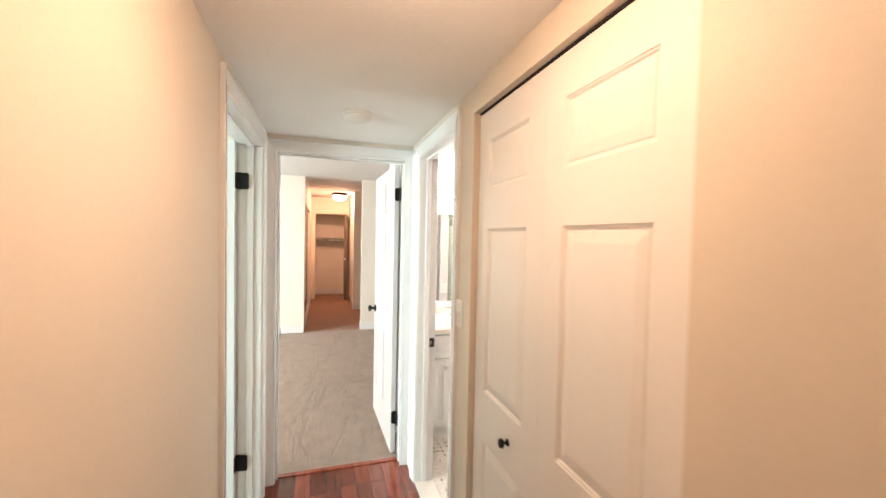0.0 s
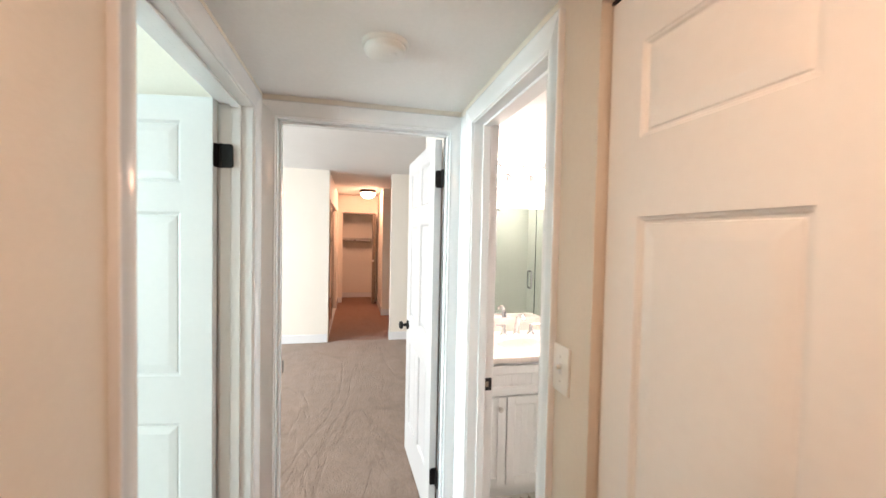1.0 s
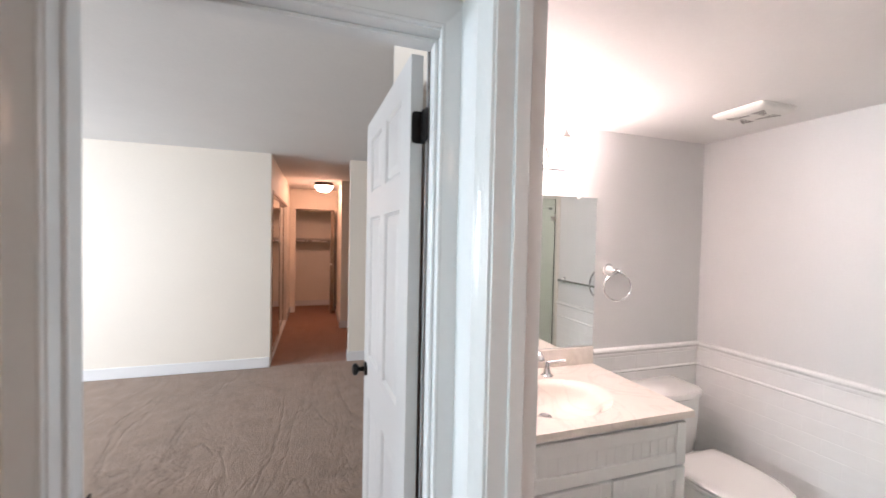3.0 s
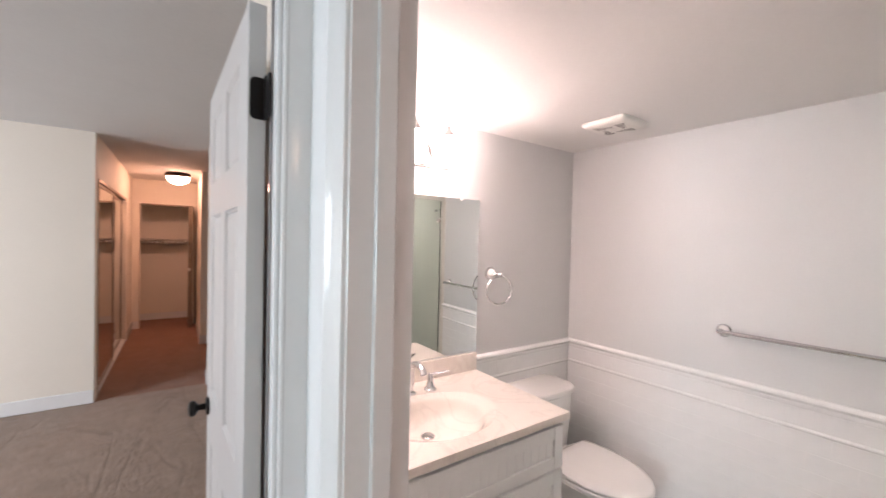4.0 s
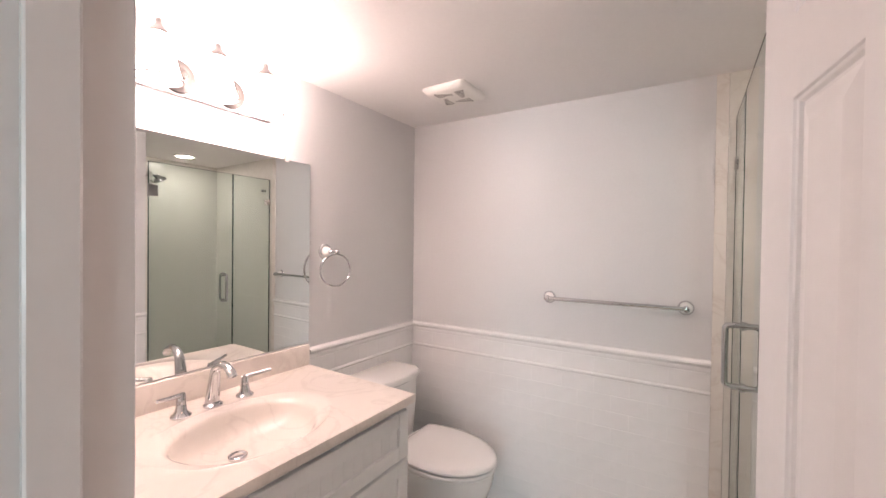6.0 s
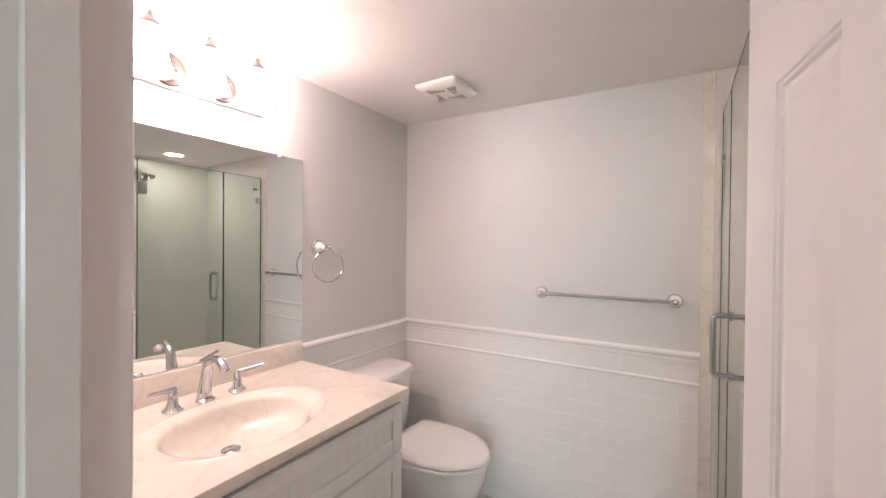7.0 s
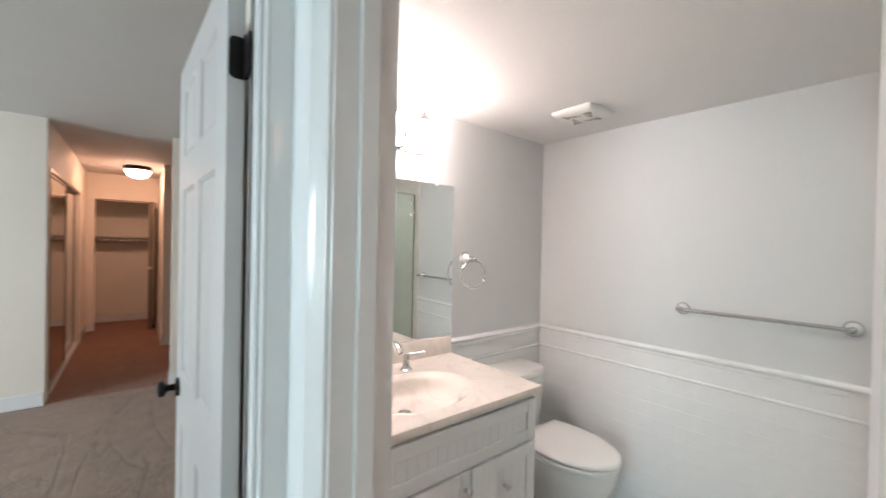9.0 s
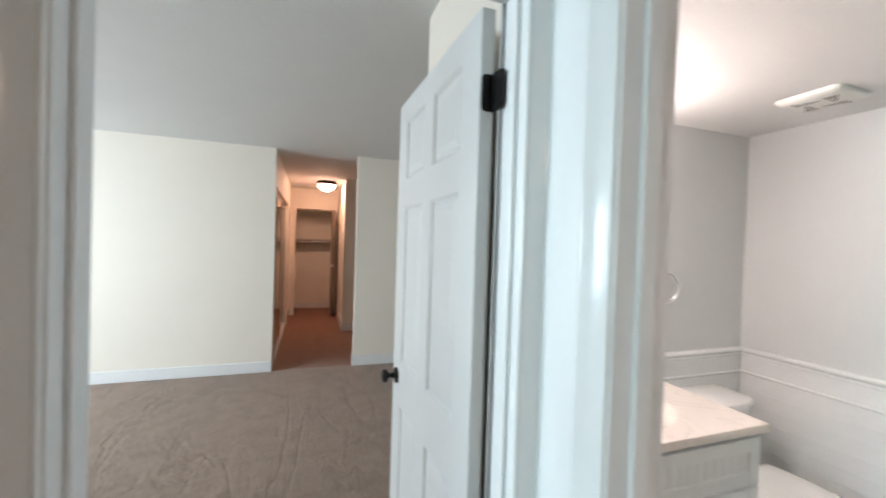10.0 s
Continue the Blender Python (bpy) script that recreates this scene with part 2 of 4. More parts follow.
def tube(bm, path, radius, n=12, closed=False):
    """A round bar along a list of points; radius a number or one for each point."""
    pts = [Vector(p) for p in path]
    rs = radius if isinstance(radius, (list, tuple)) else [radius] * len(pts)
    rings = []
    ref = None
    for i, p in enumerate(pts):
        if closed:
            d = (pts[(i + 1) % len(pts)] - pts[i - 1]).normalized()
        else:
            d = (pts[min(i + 1, len(pts) - 1)] - pts[max(i - 1, 0)]).normalized()
        if ref is None:
            ref = d.orthogonal().normalized()
        ref = (ref - d * ref.dot(d)).normalized()
        side = d.cross(ref)
        rings.append([bm.verts.new(p + rs[i] * (ref * math.cos(2 * math.pi * k / n) + side * math.sin(2 * math.pi * k / n))) for k in range(n)])
    pairs = list(zip(rings, rings[1:])) + ([(rings[-1], rings[0])] if closed else [])
    for a, b in pairs:
        for k in range(n):
            bm.faces.new((a[k], a[(k + 1) % n], b[(k + 1) % n], b[k]))
    if not closed:
        bm.faces.new(rings[0][::-1])
        bm.faces.new(rings[-1])


def mesh_of(name, bm, mat, smooth=False):
    bmesh.ops.recalc_face_normals(bm, faces=bm.faces)
    me = bpy.data.meshes.new(name)
    bm.to_mesh(me)
    bm.free()
    me.materials.append(mat)
    if smooth:
        for f in me.polygons:
            f.use_smooth = True
        me.set_sharp_from_angle(angle=radians(35))
    return me


def part(name, bm, mat, parent=None, label="", smooth=False):
    ob = new(name, mesh_of(name, bm, mat, smooth))
    ob.parent = parent
    return tagged(ob, label)


def empty(name, m=None):
    ob = new(name)
    if m is not None:
        ob.matrix_basis = m
    return ob


def boxes(name, mat, rows, parent=None, label="", category="", kind="structure", bevel=0.0):
    bm = bmesh.new()
    for r in rows:
        box(bm, *r, bevel=bevel)
    ob = part(name, bm, mat, parent)
    return tagged(ob, label, category, kind=kind)


# ---- plan ----
XL, XLO = 0.54, 0.425          # hall's left wall: hall face, outer face
XR, XRO = 1.43, 1.545          # hall's right wall
YB, YBO = 3.335, 3.45          # wall with the bedroom door
H_HALL, H_BATH, H_ROOM = 2.135, 2.118, 2.44
OPEN_H = 2.04
LD0, LD1 = 2.310, 3.186        # left room's door
BD0, BD1 = 0.582, 1.388        # bedroom's door
TD0, TD1 = 2.446, 3.138        # bathroom's door
CL0, CL1, CLH = 1.29, 2.245, 2.03    # hall closet
BX1, BY0, BY1 = 3.30, 2.37, 4.132  # bathroom
SX0, SY0, YG = 2.47, 1.65, 2.536    # shower: side wall, back wall, glass plane
SXE = BX1 + 0.058               # the east wall runs slightly out of square, so the shower is wider
LEAN_EAST = radians(2.2)
YM = 2.607                     # end of the bathroom's east wall, where the marble jamb starts
YN, NX0, NX1 = 7.18, 0.588, 1.465    # passage beyond the bedroom
YE = 10.5
PX1, PY = 1.470, 8.97           # corner where the passage narrows

# ---- walls, floors, ceilings ----
boxes("wall_hall_west", HALL_PAINT, [(XLO, XL, -1.3, LD0, 0, H_ROOM), (XLO, XL, LD1, YB, 0, H_ROOM), (XLO, XL, LD0, LD1, OPEN_H, H_ROOM)], label="beige painted hall wall with a doorway", category="wall")
boxes("wall_hall_east", HALL_PAINT, [(XR, XRO, -1.3, CL0, 0, H_ROOM), (XR, XRO, CL1, TD0, 0, H_ROOM), (XR, XRO, TD1, BY1, 0, H_ROOM), (XR, XRO, CL0, CL1, CLH, H_ROOM), (XR, XRO, TD0, TD1, OPEN_H, H_ROOM)], label="beige painted hall wall with closet and bathroom openings", category="wall")
boxes("wall_bedroom_south", ROOM_PAINT, [(-3.6, XLO, YB, YBO, 0, H_ROOM), (XLO, BD0, YB, YBO, 0, H_ROOM), (BD1, XR, YB, YBO, 0, H_ROOM), (BD0, BD1, YB, YBO, OPEN_H, H_ROOM)], label="cream wall with the bedroom doorway", category="wall")
boxes("wall_hall_south", HALL_PAINT, [(XLO, XRO, -1.415, -1.3, 0, H_ROOM)], label="plain beige end wall of the hall", category="wall")
boxes("ceiling_hall", CEILING_LIT, [(XL, XR, -1.3, YB, H_HALL, H_HALL + 0.1)], label="white textured hall ceiling", category="ceiling")
boxes("floor_hall_base", GROUT, [(XLO, XRO, -1.3, 3.41, -0.12, -0.012)], label="dark subfloor under the hall planks", category="floor")

boxes("wall_bath_north", BATH_PAINT, [(XRO, BX1, BY1, BY1 + 0.115, 0, H_ROOM)], label="pale grey bathroom wall behind the vanity", category="wall")
boxes("wall_bath_east", BATH_PAINT, [(BX1, BX1 + 0.115, YM, BY1 + 0.115, 0, H_ROOM)], label="pale grey bathroom wall with tile wainscot", category="wall")
boxes("wall_bath_south", BATH_PAINT, [(XRO, SX0 - 0.11, BY0 - 0.1, BY0, 0, H_ROOM), (SX0 - 0.11, SX0, BY0 - 0.1, YG - 0.02, 0, H_ROOM)], label="pale grey bathroom wall beside the shower", category="wall")
boxes("wall_bath_west", BATH_PAINT, [(XRO, XRO + 0.004, TD1, BY1, 0, H_BATH), (XRO, XRO + 0.004, TD0 - 0.07, TD1, OPEN_H, H_BATH)], label="pale grey inner face of the bathroom door wall", category="wall")
boxes("wall_shower", SHOWER_TILE, [(SX0 - 0.1, SX0, SY0 - 0.1, BY0 - 0.1, 0, H_ROOM), (SX0, SXE + 0.115, SY0 - 0.1, SY0, 0, H_ROOM), (SXE, SXE + 0.115, SY0, YG + 0.028, 0, H_ROOM)], label="light marble-tiled shower walls", category="wall")
boxes("ceiling_bath", BATH_CEILING, [(XRO, BX1 + 0.1, SY0, BY1, H_BATH, H_BATH + 0.1)], label="white bathroom ceiling", category="ceiling")
boxes("floor_bath", GROUT, [(XR, BX1 + 0.1, SY0, BY1, -0.12, -0.004)], label="light mosaic bathroom floor", category="floor")

boxes("wall_bedroom_north", ROOM_PAINT, [(-3.6, NX0, YN, YN + 0.115, 0, H_ROOM), (NX1, 3.6, YN, YN + 0.115, 0, H_ROOM)], label="cream bedroom wall with an opening to the dressing passage", category="wall")
boxes("wall_bedroom_west", ROOM_PAINT, [(-3.715, -3.6, YB, 4.4, 0, H_ROOM), (-3.715, -3.6, 6.2, YN + 0.115, 0, H_ROOM), (-3.715, -3.6, 4.4, 6.2, 0, 0.75), (-3.715, -3.6, 4.4, 6.2, 2.15, H_ROOM)], label="cream bedroom wall with a window", category="wall")
boxes("wall_bedroom_east", ROOM_PAINT, [(3.6, 3.715, BY1 + 0.115, YN + 0.115, 0, H_ROOM), (BX1 + 0.115, 3.715, BY1, BY1 + 0.115, 0, H_ROOM)], label="cream bedroom end wall", category="wall")
boxes("wall_bedroom_bath_block", ROOM_PAINT, [(XR - 0.003, XR, YBO, BY1 + 0.118, 0, H_ROOM), (XR, BX1 + 0.115, BY1 + 0.115, BY1 + 0.118, 0, H_ROOM)], label="cream wall beside the open bedroom door", category="wall")
boxes("ceiling_bedroom", CEILING_SHADED, [(-3.6, 3.6, YBO, 11.4, H_ROOM, H_ROOM + 0.1)], label="white bedroom ceiling", category="ceiling")

boxes("wall_passage_west", ROOM_PAINT, [(NX0 - 0.115, NX0, YN + 0.115, 7.36, 0, H_ROOM), (NX0 - 0.115, NX0, 7.36, 9.7, 2.05, H_ROOM), (NX0 - 0.115, NX0, 9.7, YE, 0, H_ROOM)], label="cream passage wall over mirrored sliding doors", category="wall")
boxes("wall_passage_closet_back", ROOM_PAINT, [(-0.15, -0.05, YN + 0.115, YE, 0, H_ROOM)], label="cream back wall of the passage closet", category="wall")
boxes("wall_passage_east", ROOM_PAINT, [(PX1, PX1 + 0.115, PY, YE, 0, H_ROOM), (PX1 + 0.115, 2.7, PY, PY + 0.115, 0, H_ROOM), (2.7, 2.8, YN + 0.115, YE, 0, H_ROOM)], label="cream passage wall with an outer corner", category="wall")
boxes("wall_passage_north", ROOM_PAINT, [(-0.05, 0.684, YE, YE + 0.115, 0, H_ROOM), (1.42, PX1, YE, YE + 0.115, 0, H_ROOM), (0.684, 1.42, YE, YE + 0.115, 2.05, H_ROOM)], label="cream end wall with a closet opening", category="wall")
boxes("wall_end_closet", ROOM_PAINT, [(0.48, 0.58, YE + 0.115, 11.25, 0, H_ROOM), (1.55, 1.65, YE + 0.115, 11.25, 0, H_ROOM), (0.48, 1.65, 11.25, 11.35, 0, H_ROOM)], label="cream walls inside the end closet", category="wall")

boxes("wall_left_room", ROOM_PAINT, [(-2.815, -2.7, -0.4, 1.2, 0, H_ROOM), (-2.815, -2.7, 2.3, YB, 0, H_ROOM), (-2.815, -2.7, 1.2, 2.3, 0, 0.75), (-2.815, -2.7, 1.2, 2.3, 2.15, H_ROOM), (-2.815, XLO, -0.515, -0.4, 0, H_ROOM)], label="cream walls of the side room with a window", category="wall")
boxes("ceiling_left_room", CEILING_SHADED, [(-2.7, XLO, -0.4, YB, H_ROOM, H_ROOM + 0.1)], label="white ceiling of the side room", category="ceiling")
boxes("wall_hall_closet", HALL_PAINT, [(XRO, 2.2, CL0 - 0.1, CL0, 0, H_ROOM), (XRO, 2.2, CL1, CL1 + 0.05, 0, H_ROOM), (2.2, 2.3, CL0 - 0.1, CL1 + 0.05, 0, H_ROOM)], label="beige walls inside the hall closet", category="wall")


def carpet(name, x0, x1, y0, y1, step, label, mat=CARPET):
    bm = bmesh.new()
    nx, ny = max(1, int((x1 - x0) / step)), max(1, int((y1 - y0) / step))
    vs = [[bm.verts.new((x0 + (x1 - x0) * i / nx, y0 + (y1 - y0) * j / ny, 0.004 * noise.noise(Vector((i * step * 6, j * step * 3, 0.3))) + 0.002 * noise.noise(Vector((i * step * 17, j * step * 13, 5))))) for i in range(nx + 1)] for j in range(ny + 1)]
    for j in range(ny):
        for i in range(nx):
            bm.faces.new((vs[j][i], vs[j][i + 1], vs[j + 1][i + 1], vs[j + 1][i]))
    ob = part(name, bm, mat, smooth=True)
    return tagged(ob, label, "carpet", kind="structure")


carpet("floor_bedroom", -3.6, 3.6, 3.41, YN + 0.03, 0.03, "taupe cut-pile carpet with vacuum marks and painted crease shade")
carpet("floor_passage", -0.1, 2.75, YN + 0.03, 11.3, 0.04, "carpet of the dressing passage, reddish brown with warm lamplight in its colour", CARPET_WARM_LIT)
carpet("floor_left_room", -2.7, XLO + 0.06, -0.4, YB, 0.06, "taupe cut-pile carpet of the side room")


# ---- trim ----
PROFILE = ((0.0, 0.0), (0.0, 0.0060), (0.001, 0.0085), (0.004, 0.0102), (0.007, 0.0104), (0.0085, 0.0090), (0.0100, 0.0092), (0.0600, 0.0150), (0.0620, 0.0165), (0.0665, 0.0170), (0.0692, 0.0155), (0.070, 0.0130), (0.070, 0.0))


def casing(name, m, a, b, h, depth, label, stop_at, back=True, slack=0.0):
    """Door frame in the local plane x (width), y out of the wall, z up; wall from y=-depth to 0. Casings on both faces, jamb, stop."""
    root = empty(name, m)
    tagged(root, label, "door frame", kind="structure")
    t = 0.018
    a, b, h = a + t, b - t, h - t   # faces of the jambs

    def sweep(y0, sign, pname):
        for seg in range(3):
            bm = bmesh.new()
            rows = []
            for u, v in PROFILE:
                u0 = u + 0.005
                p = [(a - u0, 0.0), (a - u0, h + u0), (b + u0, h + u0), (b + u0, 0.0)]
                q0, q1 = p[seg], p[seg + 1]
                rows.append((bm.verts.new((q0[0], y0 + sign * v, q0[1])), bm.verts.new((q1[0], y0 + sign * v, q1[1]))))
            for r0, r1 in zip(rows, rows[1:]):
                bm.faces.new((r0[0], r0[1], r1[1], r1[0]))
            bm.faces.new([r[0] for r in rows])
            bm.faces.new([r[1] for r in rows][::-1])
            part(pname[seg], bm, TRIM, root, smooth=True)

    sweep(0.0, 1, ("side_casing", "head_casing", "side_casing"))
    if back:
        sweep(-depth, -1, ("side_casing", "head_casing", "side_casing"))
    for nm, r in (("side_jamb", (a - t, a - slack, -depth, 0.002, 0, h + t)), ("side_jamb", (b, b + t, -depth, 0.002, 0, h + t)), ("head_jamb", (a - slack, b, -depth, 0.002, h, h + t))):
        bm = bmesh.new()
        box(bm, *r, bevel=0.0015)
        part(nm, bm, TRIM, root)
    s0, s1 = stop_at
    for r in ((a - slack, a - slack + 0.010, s0, s1, 0, h), (b - 0.011, b, s0, s1, 0, h), (a - slack + 0.010, b - 0.011, s0, s1, h - 0.011, h)):
        bm = bmesh.new()
        box(bm, *r, bevel=0.002)
        part("door_stop", bm, TRIM, root)
    return root


# local y must point into the hall
W = XL - XLO
casing("door_frame_left_room", Matrix.Translation((XL, 0, 0)) @ Matrix.Rotation(radians(-90), 4, "Z"), -LD1, -LD0, OPEN_H, W, "white glossy door frame of the side room", (-0.075, -0.04))
casing("door_frame_bedroom", Matrix.Translation((0, YB, 0)) @ Matrix.Rotation(radians(180), 4, "Z"), -BD1, -BD0, OPEN_H + 0.012, W, "white glossy door frame of the bedroom", (-0.075, -0.04), slack=0.013)
casing("door_frame_bathroom", Matrix.Translation((XR, 0, 0)) @ Matrix.Rotation(radians(90), 4, "Z"), TD0, TD1, OPEN_H, W, "white glossy door frame of the bathroom", (-0.075, -0.04), back=False)


def baseboard(name, x0, x1, y0, y1, label="white painted baseboard"):
    return boxes(name, TRIM, [(x0, x1, y0, y1, 0, 0.118)], label=label, category="baseboard", bevel=0.004)


boxes("trim_corner_board", TRIM, [(XR - 0.005, XR, TD1 + 0.0575, YB - 0.001, 0, OPEN_H + 0.06)], label="white glossy board between the two door frames", category="trim", bevel=0.001)
baseboard("baseboard_bedroom_north_west", -3.6, NX0, YN - 0.013, YN)
baseboard("baseboard_bedroom_north_east", NX1, 3.6, YN - 0.013, YN)
baseboard("baseboard_opening_east", NX1 - 0.013, NX1, YN - 0.013, YN + 0.115)
baseboard("baseboard_passage_east", PX1 - 0.013, PX1, PY - 0.013, YE)
baseboard("baseboard_passage_south", PX1 + 0.001, 2.7, PY - 0.013, PY)
baseboard("baseboard_passage_west", NX0, NX0 + 0.013, 9.7, YE - 0.013)
baseboard("baseboard_passage_north", NX0, 0.68, YE - 0.013, YE)
baseboard("baseboard_end_closet", 0.58, 1.55, 11.237, 11.25)
baseboard("baseboard_hall_west", XL, XL + 0.013, -1.3, LD0 - 0.08)
baseboard("baseboard_hall_east", XR - 0.013, XR, CL1 + 0.004, TD0 - 0.08)


# ---- panelled doors ----
def panel_mesh(w, h, t, mat):
    """A raised and fielded panel, both faces, centred at the origin in the x-z plane."""
    bm = bmesh.new()
    rings = ((0.0, 0.0), (0.002, -0.0030), (0.006, -0.0045), (0.009, -0.0092), (0.013, -0.0096), (0.0155, -0.0064), (0.040, -0.0022), (0.043, -0.0018))
    for sgn in (1, -1):
        prev = None
        for inset, dep in rings:
            x, z, y = w / 2 - inset, h / 2 - inset, sgn * (t / 2 + dep)
            cur = [bm.verts.new(p) for p in ((-x, y, -z), (x, y, -z), (x, y, z), (-x, y, z))]
            if prev:
                for i in range(4):
                    j = (i + 1) % 4
                    bm.faces.new((prev[i], prev[j], cur[j], cur[i]))
            prev = cur
        bm.faces.new(prev)
    return mesh_of("panel", bm, mat)


ROWS_Z = (0.24, 0.79, 0.97, 1.59, 1.70, 1.93)


def door_leaf(name, w, h, t, cols, label, rows_z=ROWS_Z, kind="structure", mat=DOOR_DIMMED):
    """A leaf from x=0 (hinge) to w, y from -t/2 to t/2, z from 0 to h, with raised panels."""
    bm = bmesh.new()
    xs = [0.0] + [c for pair in cols for c in pair] + [w]
    zs = [0.0, *rows_z, h]
    for i in range(len(xs) - 1):
        for j in range(len(zs) - 1):
            if i % 2 == 1 and j % 2 == 1:
                continue
            for sgn in (1, -1):
                y = sgn * t / 2
                bm.faces.new([bm.verts.new(p) for p in ((xs[i], y, zs[j]), (xs[i + 1], y, zs[j]), (xs[i + 1], y, zs[j + 1]), (xs[i], y, zs[j + 1]))])
    for p in (((0, 0), (0, h)), ((0, h), (w, h)), ((w, h), (w, 0)), ((w, 0), (0, 0))):
        (xa, za), (xb, zb) = p
        bm.faces.new([bm.verts.new(q) for q in ((xa, -t / 2, za), (xb, -t / 2, zb), (xb, t / 2, zb), (xa, t / 2, za))])
    bmesh.ops.remove_doubles(bm, verts=bm.verts, dist=1e-5)
    ob = part(name, bm, mat)
    tagged(ob, label, "door", kind=kind)
    cache = {}
    for c0, c1 in cols:
        for k in range(0, len(rows_z), 2):
            key = (round(c1 - c0, 4), round(rows_z[k + 1] - rows_z[k], 4))
            if key not in cache:
                cache[key] = panel_mesh(key[0], key[1], t, mat)
            pn = new("panel", cache[key])
            pn.parent = ob
            pn.location = ((c0 + c1) / 2, 0, (rows_z[k] + rows_z[k + 1]) / 2)
    return ob


def two_cols(w):
    s, mid = 0.115, 0.09
    pw = (w - 2 * s - mid) / 2
    return ((s, s + pw), (s + pw + mid, w - s))


def knob(parent, x, z, t, mat=BLACK):
    for sgn in (1, -1):
        bm = bmesh.new()
        m = Matrix.Translation((x, sgn * t / 2, z)) @ Matrix.Rotation(radians(-90 * sgn), 4, "X")
        lathe(bm, ((0.0, 0.0), (0.031, 0.0), (0.032, 0.004), (0.028, 0.009), (0.012, 0.011), (0.010, 0.030), (0.016, 0.036), (0.026, 0.043), (0.028, 0.052), (0.024, 0.060), (0.012, 0.064), (0.0, 0.065)), m, 24)
        part("door_knob", bm, mat, parent, "black round door knob", smooth=True)


def hinge(parent, z, t, side, gap=0.006, mat=BLACK):
    """Rounded-corner butt hinge at the leaf's edge x=0 with its barrel at y=side*t/2."""
    bm = bmesh.new()
    hh, ww, r = 0.09, 0.032, 0.012
    pts = []
    for cx, cz, a0 in ((ww - r, hh / 2 - r, 0), (-0.0 + r * 0, hh / 2, 90), (0, -hh / 2, 180), (ww - r, -hh / 2 + r, 270)):
        if a0 in (90, 180):
            pts.append((cx, cz))
        else:
            for k in range(5):
                a = radians(a0 + 90 * k / 4)
                pts.append((cx + r * math.cos(a), cz + r * math.sin(a)))
    front = [bm.verts.new((-0.0022, side * (t / 2 - u), z + v)) for u, v in pts]
    rear = [bm.verts.new((0.0008, side * (t / 2 - u), z + v)) for u, v in pts]
    bm.faces.new(front)
    bm.faces.new(rear[::-1])
    for i in range(len(front)):
        j = (i + 1) % len(front)
        bm.faces.new((front[i], front[j], rear[j], rear[i]))
    lathe(bm, ((0.0, -hh / 2 - 0.003), (0.0055, -hh / 2), (0.0055, hh / 2), (0.003, hh / 2 + 0.004), (0.0, hh / 2 + 0.005)), Matrix.Translation((-gap / 2, side * (t / 2 - 0.001), z)), 12)
    rr = 0.011
    plate = [(0.0, hh / 2), (0.0, -hh / 2)]
    for cz, a0 in ((-hh / 2 + rr, 270), (hh / 2 - rr, 180)):
        plate += [(-gap - 0.030 + rr + rr * math.cos(radians(a0 - 22.5 * k)), cz + rr * math.sin(radians(a0 - 22.5 * k))) for k in range(5)]
    fa = [bm.verts.new((u, side * t / 2, z + v)) for u, v in plate]
    fb = [bm.verts.new((u, side * (t / 2 - 0.004), z + v)) for u, v in plate]
    bm.faces.new(fa)
    bm.faces.new(fb[::-1])
    for i in range(len(fa)):
        j = (i + 1) % len(fa)
        bm.faces.new((fa[i], fa[j], fb[j], fb[i]))
    part("hinge", bm, mat, parent, "black butt hinge", smooth=True)


T = 0.035
# bedroom door: swung into the bedroom on the right jamb
bd_w = BD1 - BD0 - 0.042
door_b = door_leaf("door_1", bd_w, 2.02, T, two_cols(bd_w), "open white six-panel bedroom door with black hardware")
door_b.matrix_basis = pose(BD1 - 0.036, YBO + 0.024, 0.012, 0, 0, 92)
knob(door_b, bd_w - 0.06, 0.90, T)
for hz in (0.25, 1.817):
    hinge(door_b, hz, T, -1, 0.024)
# side room door: swung into the side room on the far jamb
ld_w = LD1 - LD0 - 0.042
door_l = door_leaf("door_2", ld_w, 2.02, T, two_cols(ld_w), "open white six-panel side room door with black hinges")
door_l.matrix_basis = pose(XLO - 0.010, LD1 - 0.044, 0.012, 0, 0, 171)
knob(door_l, ld_w - 0.06, 0.90, T)
for hz in (0.25, 1.811):
    hinge(door_l, hz, T, -1, 0.030)
# bathroom door: swung into the bathroom on the near jamb
td_w = TD1 - TD0 - 0.042
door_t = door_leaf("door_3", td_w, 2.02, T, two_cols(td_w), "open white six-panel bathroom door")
door_t.matrix_basis = pose(XRO + 0.008, TD0 + 0.034, 0.012, 0, 0, 8.2)
knob(door_t, td_w - 0.06, 0.90, T)
for hz in (0.25, 1.805):
    hinge(door_t, hz, T, -1)
# hall closet: two bifold leaves
cw = (CL1 - CL0 - 0.016) / 2
bifold = empty("bifold_closet_door", pose(XR + 0.04, CL1 - 0.006, 0.02, 0, 0, -90))
tagged(bifold, "closed white panelled bifold closet door with a dark knob", "closet door", kind="structure")
